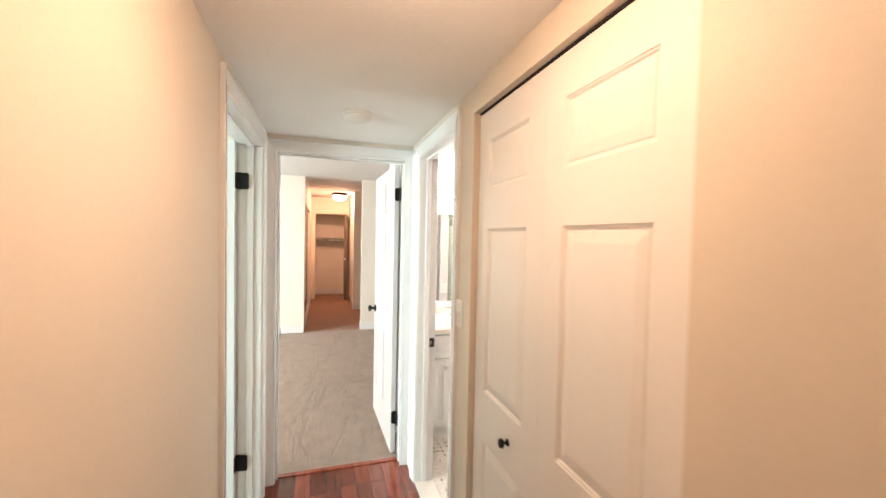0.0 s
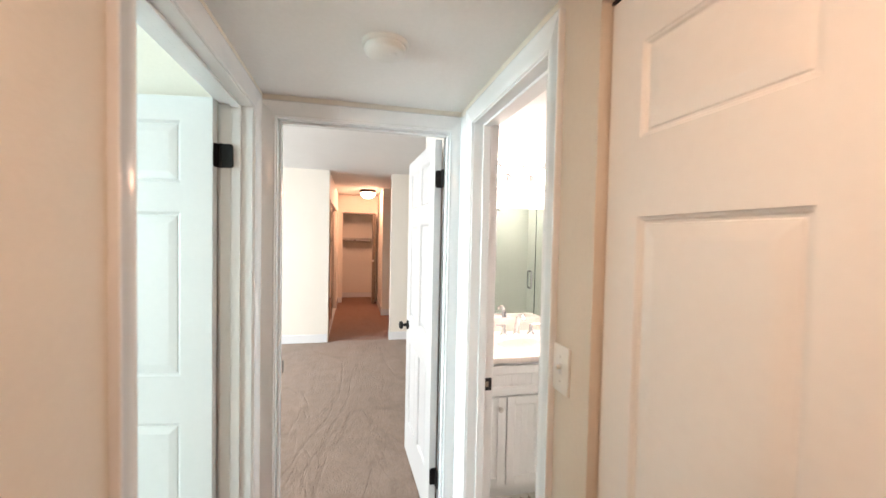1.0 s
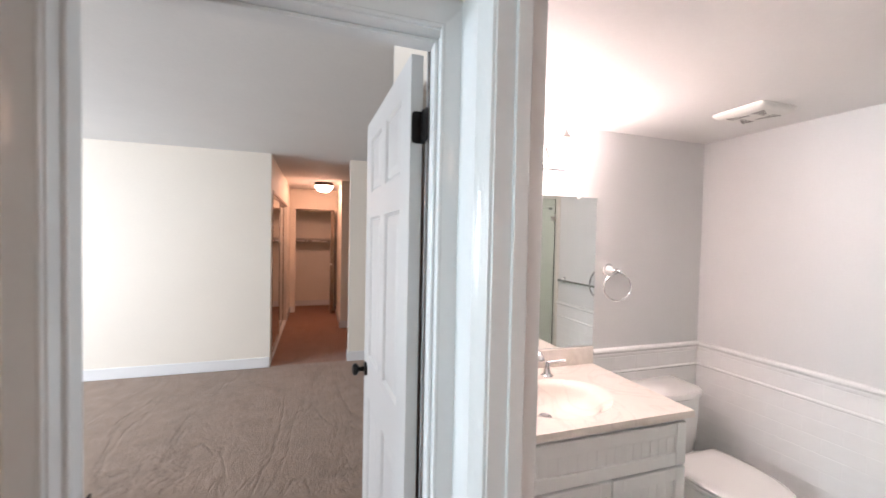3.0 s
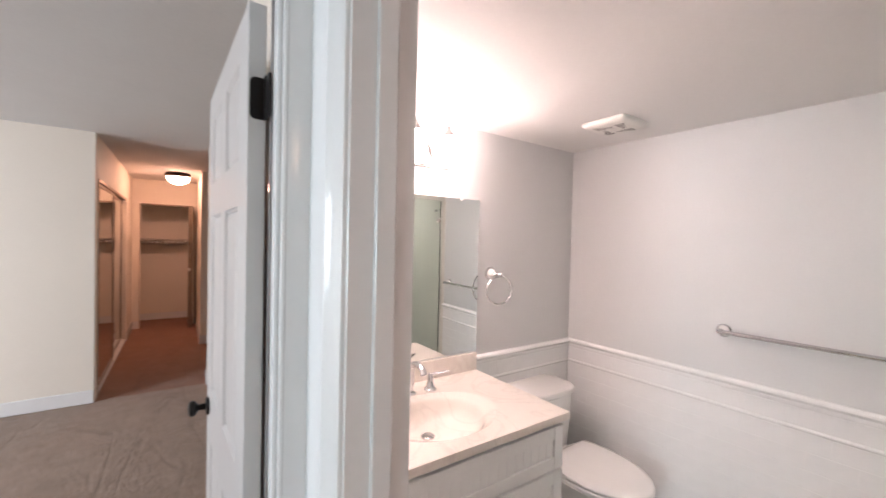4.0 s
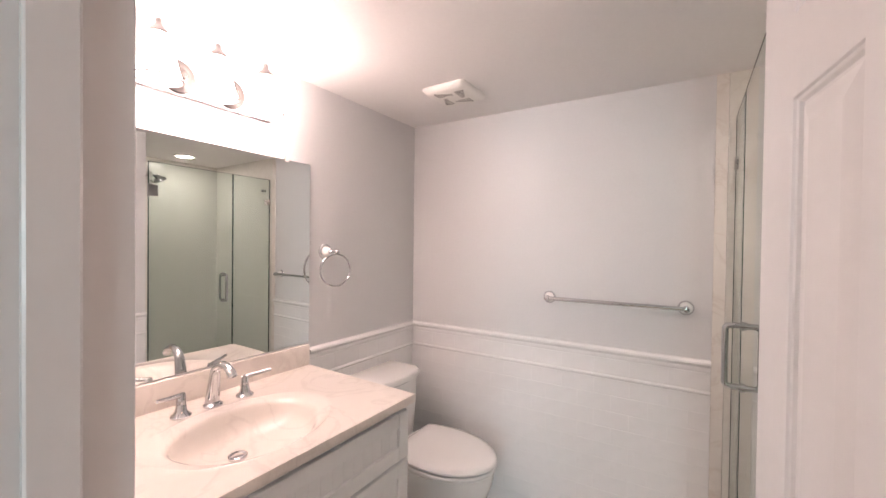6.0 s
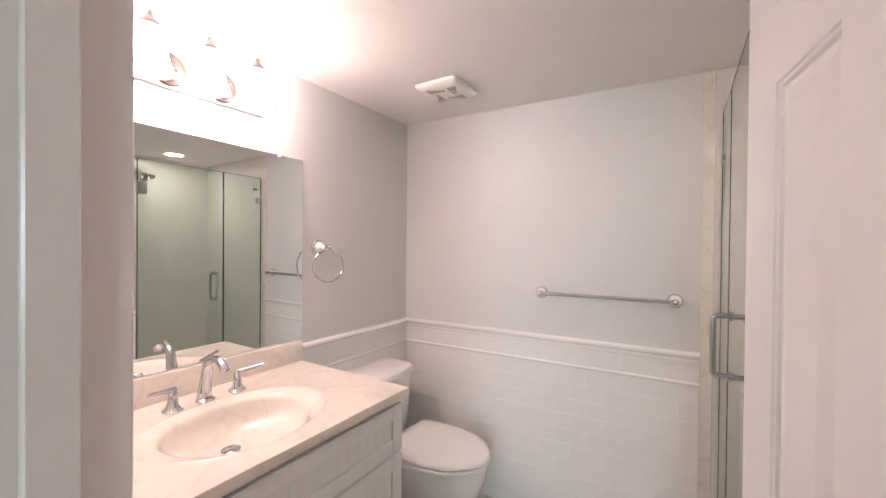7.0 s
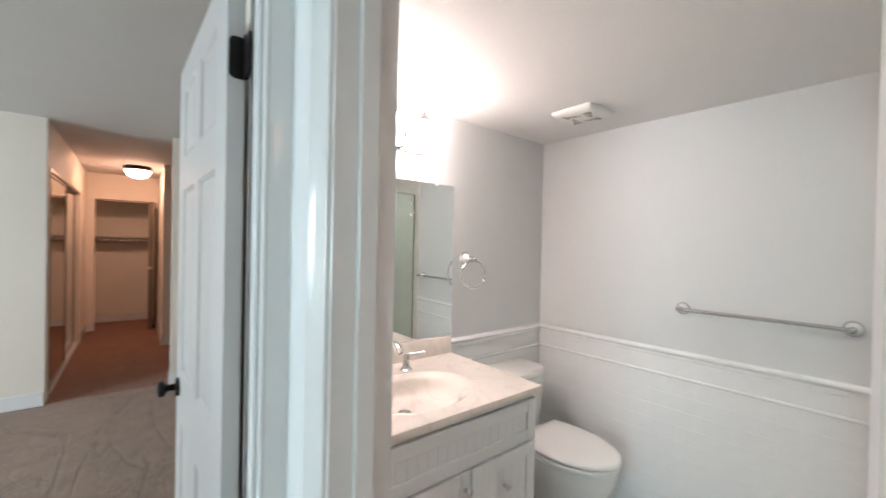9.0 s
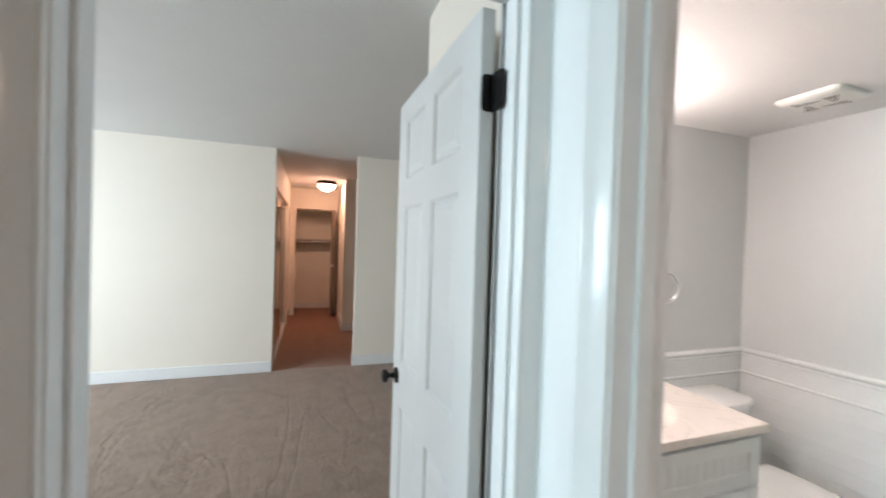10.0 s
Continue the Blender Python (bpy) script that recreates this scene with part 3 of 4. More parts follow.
for k in range(2):
    leaf = door_leaf("leaf", cw, 1.998, 0.03, ((0.09, cw - 0.09),), "", rows_z=(0.2, 0.75, 0.94, 1.556, 1.705, 1.885), mat=DOOR_LIT)
    leaf.parent = bifold
    leaf.location = (k * (cw + 0.001), 0, 0)
    for key in ("category", "kind"):
        if key in leaf:
            del leaf[key]
    if k == 0:
        bm = bmesh.new()
        lathe(bm, ((0.0, 0.0), (0.012, 0.0), (0.012, 0.003), (0.007, 0.006), (0.007, 0.014), (0.014, 0.019), (0.016, 0.025), (0.013, 0.030), (0.0, 0.032)), Matrix.Translation((cw * 0.63, -0.015, 0.85)) @ Matrix.Rotation(radians(90), 4, "X"), 20)
        part("closet_knob", bm, BLACK, leaf, "small dark closet knob", smooth=True)
boxes("closet_track", DARK, [(XR + 0.025, XR + 0.055, CL0, CL1, CLH - 0.006, CLH)], label="dark sliding track over the bifold door", category="track", kind="")


# ---- lamps ----
def dome_lamp(name, x, y, z, colour, strength, label, drop=1.0):
    """A bowl lamp under a ceiling; drop stretches its depth."""
    tall = Matrix.Diagonal((1, 1, drop, 1))
    root = empty(name, Matrix.Translation((x, y, z)))
    tagged(root, label, "ceiling lamp")
    bm = bmesh.new()
    lathe(bm, ((0.0, 0.0), (0.150, 0.0), (0.158, -0.008), (0.160, -0.030), (0.152, -0.040), (0.140, -0.038), (0.0, -0.030)), tall, n=40)
    part("lamp_pan", bm, LAMP_METAL, root, "dark bronze lamp rim", smooth=True)
    bm = bmesh.new()
    lathe(bm, ((0.145, -0.036), (0.138, -0.055), (0.118, -0.078), (0.085, -0.097), (0.045, -0.107), (0.0, -0.110)), tall, n=40)
    part("shade", bm, emitter(name + "_glass", colour, strength), root, "glowing frosted glass bowl", smooth=True)
    return root


dome_lamp("ceiling_lamp", 0.985, 1.48, H_HALL, (1.0, 0.67, 0.46), HALL_LAMP, "flush ceiling lamp with a glowing frosted bowl")
dome_lamp("ceiling_lamp", 1.195, 9.40, H_ROOM, (1.0, 0.55, 0.36), NOOK_LAMP, "flush ceiling lamp with a dark rim in the passage", 1.5)

# vanity light over the mirror
FIXTURE = material("polished_fixture_metal", (0.17, 0.16, 0.152), 0.4, metal=0.15, mottle=0.0, spec=0.3)
VLX, VLZ = 1.985, 1.925
REACH = 0.112                  # shades stand this far from the wall
vanity_light = empty("vanity_light", Matrix.Translation((VLX, BY1, VLZ)))
tagged(vanity_light, "chrome vanity light bar with four glowing glass shades", "wall lamp")
bm = bmesh.new()
box(bm, -0.34, 0.34, -0.022, 0, -0.04, 0.04, 0.008, 2)
part("back_plate", bm, PLASTIC, vanity_light, smooth=True)
BOSS = material("smoked_boss_metal", (0.032, 0.029, 0.027), 0.3, mottle=0.0, spec=0.2)
SHADE_GLOW = emitter("vanity_shade_glow", (1.0, 0.83, 0.75), VANITY_LAMP)
for k in range(4):
    x = -0.255 + 0.17 * k
    bm = bmesh.new()
    tube(bm, [(x, -0.02, 0.0), (x, -0.05, 0.0), (x, -REACH + 0.02, 0.015), (x, -REACH + 0.002, 0.05), (x, -REACH, 0.10)], 0.007)
    part("arm", bm, FIXTURE, vanity_light, smooth=True)
    bm = bmesh.new()
    lathe(bm, ((0.0, 0.138), (0.006, 0.137), (0.009, 0.131), (0.008, 0.124), (0.012, 0.118), (0.014, 0.112), (0.024, 0.104), (0.028, 0.094), (0.029, 0.086), (0.0, 0.086)), Matrix.Translation((x, -REACH, 0.0)), 20)
    part("shade_cap", bm, FIXTURE, vanity_light, "chrome cap with a small finial", smooth=True)
    if k < 3:
        bm = bmesh.new()
        lathe(bm, ((0.0, 0.0), (0.054, 0.0), (0.056, 0.005), (0.052, 0.012), (0.038, 0.016), (0.030, 0.024), (0.018, 0.030), (0.012, 0.046), (0.0, 0.048)), Matrix.Translation((x + 0.085, -0.02, 0.018)) @ Matrix.Rotation(radians(90), 4, "X"), 28)
        part("boss", bm, BOSS, vanity_light, smooth=True)
    bm = bmesh.new()
    lathe(bm, ((0.028, 0.090), (0.036, 0.070), (0.042, 0.028), (0.050, -0.010), (0.062, -0.038), (0.060, -0.038), (0.047, -0.008), (0.038, 0.028), (0.030, 0.070), (0.0, 0.083)), Matrix.Translation((x, -REACH, 0.0)), 28)
    part("shade", bm, SHADE_GLOW, vanity_light, "glowing bell glass shade", smooth=True)
    bm = bmesh.new()
    lathe(bm, ((0.058, -0.0385), (0.0635, -0.0385), (0.0645, -0.041), (0.0625, -0.0435), (0.058, -0.0430), (0.058, -0.0385)), Matrix.Translation((x, -REACH, 0.0)), 28)
    part("shade_rim", bm, FIXTURE, vanity_light, "thin grey glass rim", smooth=True)

downlight = empty("shower_downlight", Matrix.Translation((2.94, 1.96, H_BATH)))
tagged(downlight, "round recessed downlight in the shower ceiling", "downlight")
bm = bmesh.new()
lathe(bm, ((0.060, -0.001), (0.085, -0.001), (0.086, -0.005), (0.080, -0.010), (0.062, -0.006)), n=32)
part("trim_ring", bm, PLASTIC, downlight, smooth=True)
bm = bmesh.new()
lathe(bm, ((0.0, -0.003), (0.062, -0.003)), n=32)
part("lens", bm, emitter("downlight_glow", (1.0, 0.96, 0.86), SHOWER_LAMP), downlight, "glowing lens")


# ---- bathroom ----
VX0, VX1, VY0 = XRO + 0.008, 2.517, 3.518
VZ = 0.858

# vanity cabinet
vanity = empty("vanity_cabinet", Matrix.Translation((0, 0, 0)))
tagged(vanity, "white beadboard vanity cabinet under the cream sink top", "cabinet")
CX1, CY0, CZ1 = VX1 - 0.022, VY0 + 0.028, VZ - 0.028
bm = bmesh.new()
for r in ((VX0, VX0 + 0.018, CY0, BY1 - 0.002, 0.09, CZ1 - 0.001), (CX1 - 0.018, CX1, CY0, BY1 - 0.002, 0.09, CZ1 - 0.001), (VX0 + 0.018, CX1 - 0.018, CY0, BY1 - 0.002, 0.09, 0.108), (VX0 + 0.018, CX1 - 0.018, CY0, CY0 + 0.018, 0.108, CZ1 - 0.001), (VX0 + 0.018, CX1 - 0.018, BY1 - 0.012, BY1 - 0.002, 0.108, CZ1 - 0.001)):
    box(bm, *r)
part("body", bm, CABINET, vanity)
bm = bmesh.new()
box(bm, VX0 + 0.01, CX1 - 0.01, CY0 + 0.06, BY1 - 0.02, 0.0, 0.09)
part("toe_kick", bm, CABINET, vanity)


def bead_front(name, x0, x1, z0, z1, knob_at=None):
    """A framed front with beadboard inside the frame."""
    y, t, f = CY0, 0.018, 0.05
    bm = bmesh.new()
    for r in ((x0, x0 + f, y - t, y, z0, z1), (x1 - f, x1, y - t, y, z0, z1), (x0 + f, x1 - f, y - t, y, z0, z0 + f), (x0 + f, x1 - f, y - t, y, z1 - f, z1)):
        box(bm, *r, bevel=0.0025)
    front = part(name, bm, CABINET, vanity)
    n = max(3, round((x1 - x0 - 2 * f) / 0.042))
    step = (x1 - x0 - 2 * f) / n
    for k in range(n):
        b2 = bmesh.new()
        xa = x0 + f + k * step
        box(b2, xa, xa + step, y - t + 0.008, y + 0.0, z0 + f - 0.004, z1 - f + 0.004, 0.0013)
        part("bead_board", b2, CABINET, front)
    if knob_at:
        b2 = bmesh.new()
        lathe(b2, ((0.0, 0.0), (0.009, 0.0), (0.009, 0.003), (0.005, 0.006), (0.005, 0.014), (0.013, 0.019), (0.015, 0.024), (0.010, 0.029), (0.0, 0.030)), Matrix.Translation((knob_at[0], y - t, knob_at[1])) @ Matrix.Rotation(radians(90), 4, "X"), 18)
        part("cabinet_knob", b2, NICKEL, front, "small brushed nickel knob", smooth=True)


bead_front("false_drawer_front", VX0 + 0.006, CX1 - 0.006, 0.642, CZ1 - 0.02)
xm = CX1 - 0.362
bead_front("cabinet_door", xm + 0.003, CX1 - 0.006, 0.12, 0.632, (xm + 0.172, 0.515))
bead_front("cabinet_door", xm - 0.34, xm - 0.003, 0.12, 0.632, (xm - 0.03, 0.57))
bead_front("cabinet_door", VX0 + 0.006, xm - 0.346, 0.12, 0.632, (xm - 0.385, 0.57))


# sink top with moulded oval basin and backsplash
def sink_top():
    root = empty("vanity_sink_top")
    tagged(root, "cream cultured marble counter with an integral oval basin", "sink")
    cx, cy, rx = 2.045, 3.80, 0.205
    ry_front, ry_back = 0.205, 0.139   # the basin sweeps further out towards the front
    bm = bmesh.new()
    n = 64
    angs = [2 * math.pi * i / n for i in range(n)]
    x0, x1, y0, y1 = VX0, VX1, VY0, BY1 - 0.002

    def edge_point(a):
        dx, dy = math.cos(a), math.sin(a)
        ts = []
        if dx > 1e-9:
            ts.append((x1 - cx) / dx)
        if dx < -1e-9:
            ts.append((x0 - cx) / dx)
        if dy > 1e-9:
            ts.append((y1 - cy) / dy)
        if dy < -1e-9:
            ts.append((y0 - cy) / dy)
        t = min(ts)
        return cx + dx * t, cy + dy * t

    corners = [math.atan2(yy - cy, xx - cx) % (2 * math.pi) for xx in (x0, x1) for yy in (y0, y1)]
    for c in corners:
        k = min(range(n), key=lambda i: abs(angs[i] - c))
        angs[k] = c
    rings = []
    lip = 0.012
    outer = [edge_point(a) for a in angs]
    rings.append([(x, y, VZ - 0.028) for x, y in outer])
    rings.append([(x, y, VZ - lip * 0.4) for x, y in outer])
    rings.append([(cx + (x - cx) * 0.995, cy + (y - cy) * 0.995, VZ) for x, y in outer])
    spec = ((1.34, 0.0), (1.26, 0.003), (1.20, -0.001), (1.06, -0.004), (1.0, -0.010), (0.965, -0.020), (0.92, -0.042), (0.84, -0.064), (0.70, -0.082), (0.42, -0.095), (0.12, -0.100))
    for f, dz in spec:
        inner = 1 - min(f, 1)
        front = ry_front * (f if f <= 1 else 1 + (f - 1) * 0.3)
        rings.append([(cx - inner * 0.019 + rx * f * math.cos(a), min(cy + inner * 0.017 + (ry_back * f if math.sin(a) > 0 else front) * math.sin(a), y1 - 0.03), VZ + dz) for a in angs])
    vr = [[bm.verts.new(p) for p in r] for r in rings]
    for a, b in zip(vr, vr[1:]):
        for i in range(n):
            j = (i + 1) % n
            bm.faces.new((a[i], a[j], b[j], b[i]))
    bm.faces.new(vr[-1])
    part("basin_top", bm, COUNTER, root, smooth=True)
    bm = bmesh.new()
    box(bm, x0, x1, BY1 - 0.022, BY1 - 0.001, VZ - 0.001, 0.950, 0.005, 2)
    part("backsplash", bm, COUNTER, root, smooth=True)
    bm = bmesh.new()
    lathe(bm, ((0.0, 0.002), (0.014, 0.003), (0.018, 0.001), (0.019, -0.004), (0.023, -0.002), (0.026, 0.001), (0.027, 0.003), (0.026, -0.006)), Matrix.Translation((cx - 0.017, cy + 0.012, VZ - 0.096)), 24)
    part("drain", bm, CHROME, root, "chrome pop-up drain", smooth=True)


sink_top()


# widespread chrome faucet
def faucet():
    fx, fy = 2.055, 4.012
    root = empty("faucet", Matrix.Translation((fx, fy, VZ)))
    tagged(root, "polished chrome widespread faucet with lever handles", "faucet")
    bm = bmesh.new()
    lathe(bm, ((0.0, 0.0), (0.029, 0.0), (0.029, 0.004), (0.022, 0.010), (0.0, 0.011)), n=24)
    path, rad = [], []
    for k in range(19):
        a = k / 18
        if a < 0.40:
            path.append((0, 0.008 - 0.045 * a, 0.006 + 0.235 * a))
        else:
            b = (a - 0.40) / 0.60 * radians(158)
            path.append((0, -0.066 + 0.056 * math.cos(b), 0.100 + 0.046 * math.sin(b)))
        rad.append(0.0225 - 0.010 * min(1, a * 1.5) + (0.002 if a > 0.9 else 0.0))
    tube(bm, path, rad, 18)
    part("spout", bm, CHROME, root, smooth=True)
    for hx, turn in ((-0.098, 205), (0.105, -25)):
        bm = bmesh.new()
        lathe(bm, ((0.0, 0.0), (0.029, 0.0), (0.029, 0.004), (0.022, 0.010), (0.016, 0.018), (0.013, 0.045), (0.012, 0.066), (0.009, 0.072), (0.0, 0.074)), Matrix.Translation((hx, -0.005, 0)), 20)
        d = Vector((math.cos(radians(turn)), math.sin(radians(turn)), 0))
        tube(bm, [Vector((hx, -0.005, 0.064)) - d * 0.008, Vector((hx, -0.005, 0.068)) + d * 0.015, Vector((hx, -0.005, 0.074)) + d * 0.05, Vector((hx, -0.005, 0.080)) + d * 0.085], [0.009, 0.008, 0.006, 0.0055], 12)
        part("handle", bm, CHROME, root, "chrome lever handle", smooth=True)


faucet()

# mirror
mirror = empty("wall_mirror")
tagged(mirror, "frameless rectangular wall mirror above the backsplash", "mirror")
bm = bmesh.new()
box(bm, VX0 + 0.004, 2.524, BY1 - 0.006, BY1 - 0.001, 0.954, 1.752, 0.001)
part("mirror_glass", bm, MIRROR, mirror)
for mx in (1.75, 2.405):
    bm = bmesh.new()
    box(bm, mx - 0.010, mx + 0.010, BY1 - 0.010, BY1 - 0.001, 1.742, 1.766, 0.002)
    part("mirror_clip", bm, PLASTIC, mirror, "clear plastic mirror clip")


# towel ring and bar
def rosette(bm, m, r=0.031):
    lathe(bm, ((0.0, 0.0), (r, 0.0), (r, 0.004), (r * 0.86, 0.010), (r * 0.8, 0.010)), m, 24)


def porcelain_cone(bm, m, r=0.026):
    lathe(bm, ((r, 0.009), (r * 0.95, 0.016), (r * 0.70, 0.028), (r * 0.52, 0.040), (0.0, 0.041)), m, 24)


ring = empty("towel_ring", Matrix.Translation((2.614, BY1, 1.362)))
tagged(ring, "chrome and white porcelain towel ring on the grey wall", "towel ring")
to_wall = Matrix.Rotation(radians(90), 4, "X")
bm = bmesh.new()
rosette(bm, to_wall, 0.037)
part("rosette", bm, CHROME, ring, smooth=True)
bm = bmesh.new()
porcelain_cone(bm, to_wall)
part("porcelain_mount", bm, PORCELAIN, ring, "white porcelain mount", smooth=True)
bm = bmesh.new()
lathe(bm, ((0.0, 0.036), (0.012, 0.038), (0.013, 0.046), (0.008, 0.054), (0.008, 0.064), (0.013, 0.072), (0.012, 0.084), (0.009, 0.092), (0.0, 0.095)), to_wall, 16)
part("finial", bm, CHROME, ring, smooth=True)
bm = bmesh.new()
tube(bm, [(-0.006 + 0.070 * math.sin(2 * math.pi * k / 40), -0.082 - 0.02 * math.sin(2 * math.pi * k / 40), -0.084 + 0.073 * math.cos(2 * math.pi * k / 40)) for k in range(40)], 0.0045, 10, closed=True)
part("ring", bm, CHROME, ring, smooth=True)

bar = empty("towel_bar", Matrix.Translation((BX1, 0, 1.142)))
tagged(bar, "chrome towel bar with porcelain mounts on the grey wall", "towel bar")
out_x = Matrix.Rotation(radians(-90), 4, "Y")
for y in (2.70, 3.285):
    at = Matrix.Translation((0, y, 0)) @ out_x
    bm = bmesh.new()
    rosette(bm, at)
    part("rosette", bm, CHROME, bar, smooth=True)
    bm = bmesh.new()
    porcelain_cone(bm, at)
    part("porcelain_mount", bm, PORCELAIN, bar, "white porcelain mount", smooth=True)
    bm = bmesh.new()
    lathe(bm, ((0.0, 0.036), (0.013, 0.038), (0.014, 0.055), (0.011, 0.066), (0.0, 0.068)), at, 16)
    part("bar_end", bm, CHROME, bar, smooth=True)
bm = bmesh.new()
tube(bm, [(-0.053, 2.69, 0), (-0.053, 3.295, 0)], 0.0095, 14)
part("rail", bm, CHROME, bar, smooth=True)


# toilet
def oval(cx, y_front, y_back, half, z, n=40, square=0.0):
    """An elongated outline: round towards the front (low y), blunter at the back."""
    ym = y_back - (y_back - y_front) * 0.40
    pts = []
    for i in range(n):
        a = 2 * math.pi * i / n
        s, c = math.sin(a), math.cos(a)
        if s < 0:
            pts.append((cx + half * c, ym + (ym - y_front) * s, z))
        else:
            wide = math.copysign(abs(c) ** 0.62, c)
            pts.append((cx + half * wide, ym + (y_back - ym) * min(1.0, s * 1.42), z))
    return pts


def loft(bm, outlines, cap0=True, cap1=True):
    vr = [[bm.verts.new(p) for p in o] for o in outlines]
    n = len(vr[0])
    for a, b in zip(vr, vr[1:]):
        for i in range(n):
            j = (i + 1) % n
            bm.faces.new((a[i], a[j], b[j], b[i]))
    if cap0:
        bm.faces.new(vr[0][::-1])
    if cap1:
        bm.faces.new(vr[-1])


def rounded_box(bm, x0, x1, y0, y1, zs, bow=0.0, n=12):
    """Lofted box with rounded corners; zs holds (height, inset); the front (y0) may bow outwards."""
    outs = []
    r = 0.03
    for z, ins in zs:
        pts = []
        xa, xb, ya, yb = x0 + ins, x1 - ins, y0 + ins, y1 - ins * 0.3
        for k in range(n + 1):
            u = k / n
            pts.append((xa + (xb - xa) * u, ya - bow * (1 - (2 * u - 1) ** 2) + r * max(0, abs(2 * u - 1) - 0.85) / 0.15, z))
        for k in range(n + 1):
            u = k / n
            pts.append((xb - (xb - xa) * u, yb, z))
        outs.append(pts)
    loft(bm, outs)


def toilet():
    tx, tank_x = 2.930, 2.908
    root = empty("toilet", Matrix.Translation((0, 0, 0)))
    tagged(root, "white two-piece toilet with its lid closed", "toilet")
    bm = bmesh.new()
    loft(bm, [oval(tx, *o) for o in ((3.535, 3.875, 0.105, 0.0), (3.535, 3.875, 0.105, 0.03), (3.565, 3.855, 0.09, 0.07), (3.50, 3.865, 0.118, 0.16), (3.440, 3.885, 0.158, 0.25), (3.412, 3.905, 0.180, 0.33), (3.405, 3.910, 0.187, 0.375), (3.403, 3.913, 0.189, 0.390), (3.408, 3.910, 0.184, 0.396))])
    part("bowl", bm, PORCELAIN, root, smooth=True)
    bm = bmesh.new()
    loft(bm, [oval(tx, *o) for o in ((3.430, 3.835, 0.160, 0.3965), (3.430, 3.835, 0.160, 0.4020), (3.397, 3.835, 0.194, 0.4025), (3.395, 3.835, 0.196, 0.405), (3.395, 3.835, 0.196, 0.4145), (3.400, 3.835, 0.191, 0.4185))])
    part("seat", bm, PORCELAIN, root, smooth=True)
    bm = bmesh.new()
    loft(bm, [oval(tx, *o) for o in ((3.430, 3.840, 0.160, 0.4185), (3.430, 3.840, 0.160, 0.4245), (3.397, 3.853, 0.194, 0.4250), (3.394, 3.855, 0.197, 0.4275), (3.396, 3.855, 0.196, 0.4350), (3.404, 3.850, 0.188, 0.4420), (3.432, 3.838, 0.163, 0.4470), (3.505, 3.795, 0.095, 0.4495))])
    part("lid", bm, PORCELAIN, root, smooth=True)
    for hx in (-0.07, 0.07):
        bm = bmesh.new()
        box(bm, tx + hx - 0.018, tx + hx + 0.018, 3.830, 3.875, 0.396, 0.43, 0.006, 2)
        part("lid_hinge", bm, PLASTIC, root, smooth=True)
    bm = bmesh.new()
    rounded_box(bm, tank_x - 0.178, tank_x + 0.178, 3.925, BY1 - 0.012, ((0.37, 0.03), (0.40, 0.012), (0.55, 0.004), (0.70, 0.0)), 0.03)
    part("tank", bm, PORCELAIN, root, smooth=True)
    bm = bmesh.new()
    rounded_box(bm, tank_x - 0.188, tank_x + 0.188, 3.912, BY1 - 0.006, ((0.701, 0.006), (0.706, 0.0), (0.724, 0.0), (0.733, 0.006), (0.736, 0.03)), 0.036)
    part("tank_lid", bm, PORCELAIN, root, smooth=True)
    bm = bmesh.new()
    box(bm, tx - 0.12, tx + 0.12, 3.835, 3.965, 0.30, 0.395, 0.02, 3)
    part("tank_base", bm, PORCELAIN, root, smooth=True)


toilet()

# ceiling exhaust vent
SLOT = material("vent_slot_grey", (0.17, 0.16, 0.15), 0.7, mottle=0.1)
vent = empty("exhaust_vent", Matrix.Translation((2.945, 3.632, H_BATH)))
tagged(vent, "white plastic louvred exhaust fan cover on the ceiling", "vent")


def rounded_square(h, z, r):
    """Outline of a square of half side h with corners of radius r."""
    pts = []
    for cx, cy, a0 in ((1, 1, 0), (-1, 1, 90), (-1, -1, 180), (1, -1, 270)):
        for k in range(6):
            a = radians(a0 + 18 * k)
            pts.append((cx * (h - r) + r * math.cos(a), cy * (h - r) + r * math.sin(a), z))
    return pts


bm = bmesh.new()
loft(bm, [rounded_square(h, z, r) for h, z, r in ((0.110, 0.0, 0.018), (0.113, -0.004, 0.020), (0.112, -0.010, 0.020), (0.107, -0.017, 0.019), (0.098, -0.024, 0.018), (0.088, -0.0275, 0.016), (0.030, -0.0285, 0.006))])
part("cover", bm, PLASTIC, vent, smooth=True)
# four fans of louvres round a plain middle
for quarter in range(4):
    turn = Matrix.Rotation(radians(90 * quarter), 4, "Z")
    for k in range(6):
        bm = bmesh.new()
        yy = -0.060 + k * 0.0135
        x1 = 0.032 + 0.050 * (1 - k / 8)
        box(bm, 0.034, x1, yy, yy + 0.0048, -0.0292, -0.0255)
        bmesh.ops.transform(bm, matrix=turn, verts=bm.verts)
        part("louvre_slot", bm, SLOT, vent)

# ---- shower ----
boxes("marble_jamb_trim", MARBLE, [(BX1 - 0.004, BX1 + 0.115, YG + 0.028, YM, 0, H_BATH)], label="veined cream marble shower jamb", category="trim")
boxes("shower_curb", MARBLE, [(SX0, SXE - 0.005, YG - 0.06, YG + 0.06, -0.004, 0.10)], label="cream marble shower curb", category="curb", bevel=0.006)
screen = empty("shower_screen")
tagged(screen, "frameless clear glass shower screen with chrome fittings", "shower screen")
SEAM = 3.036


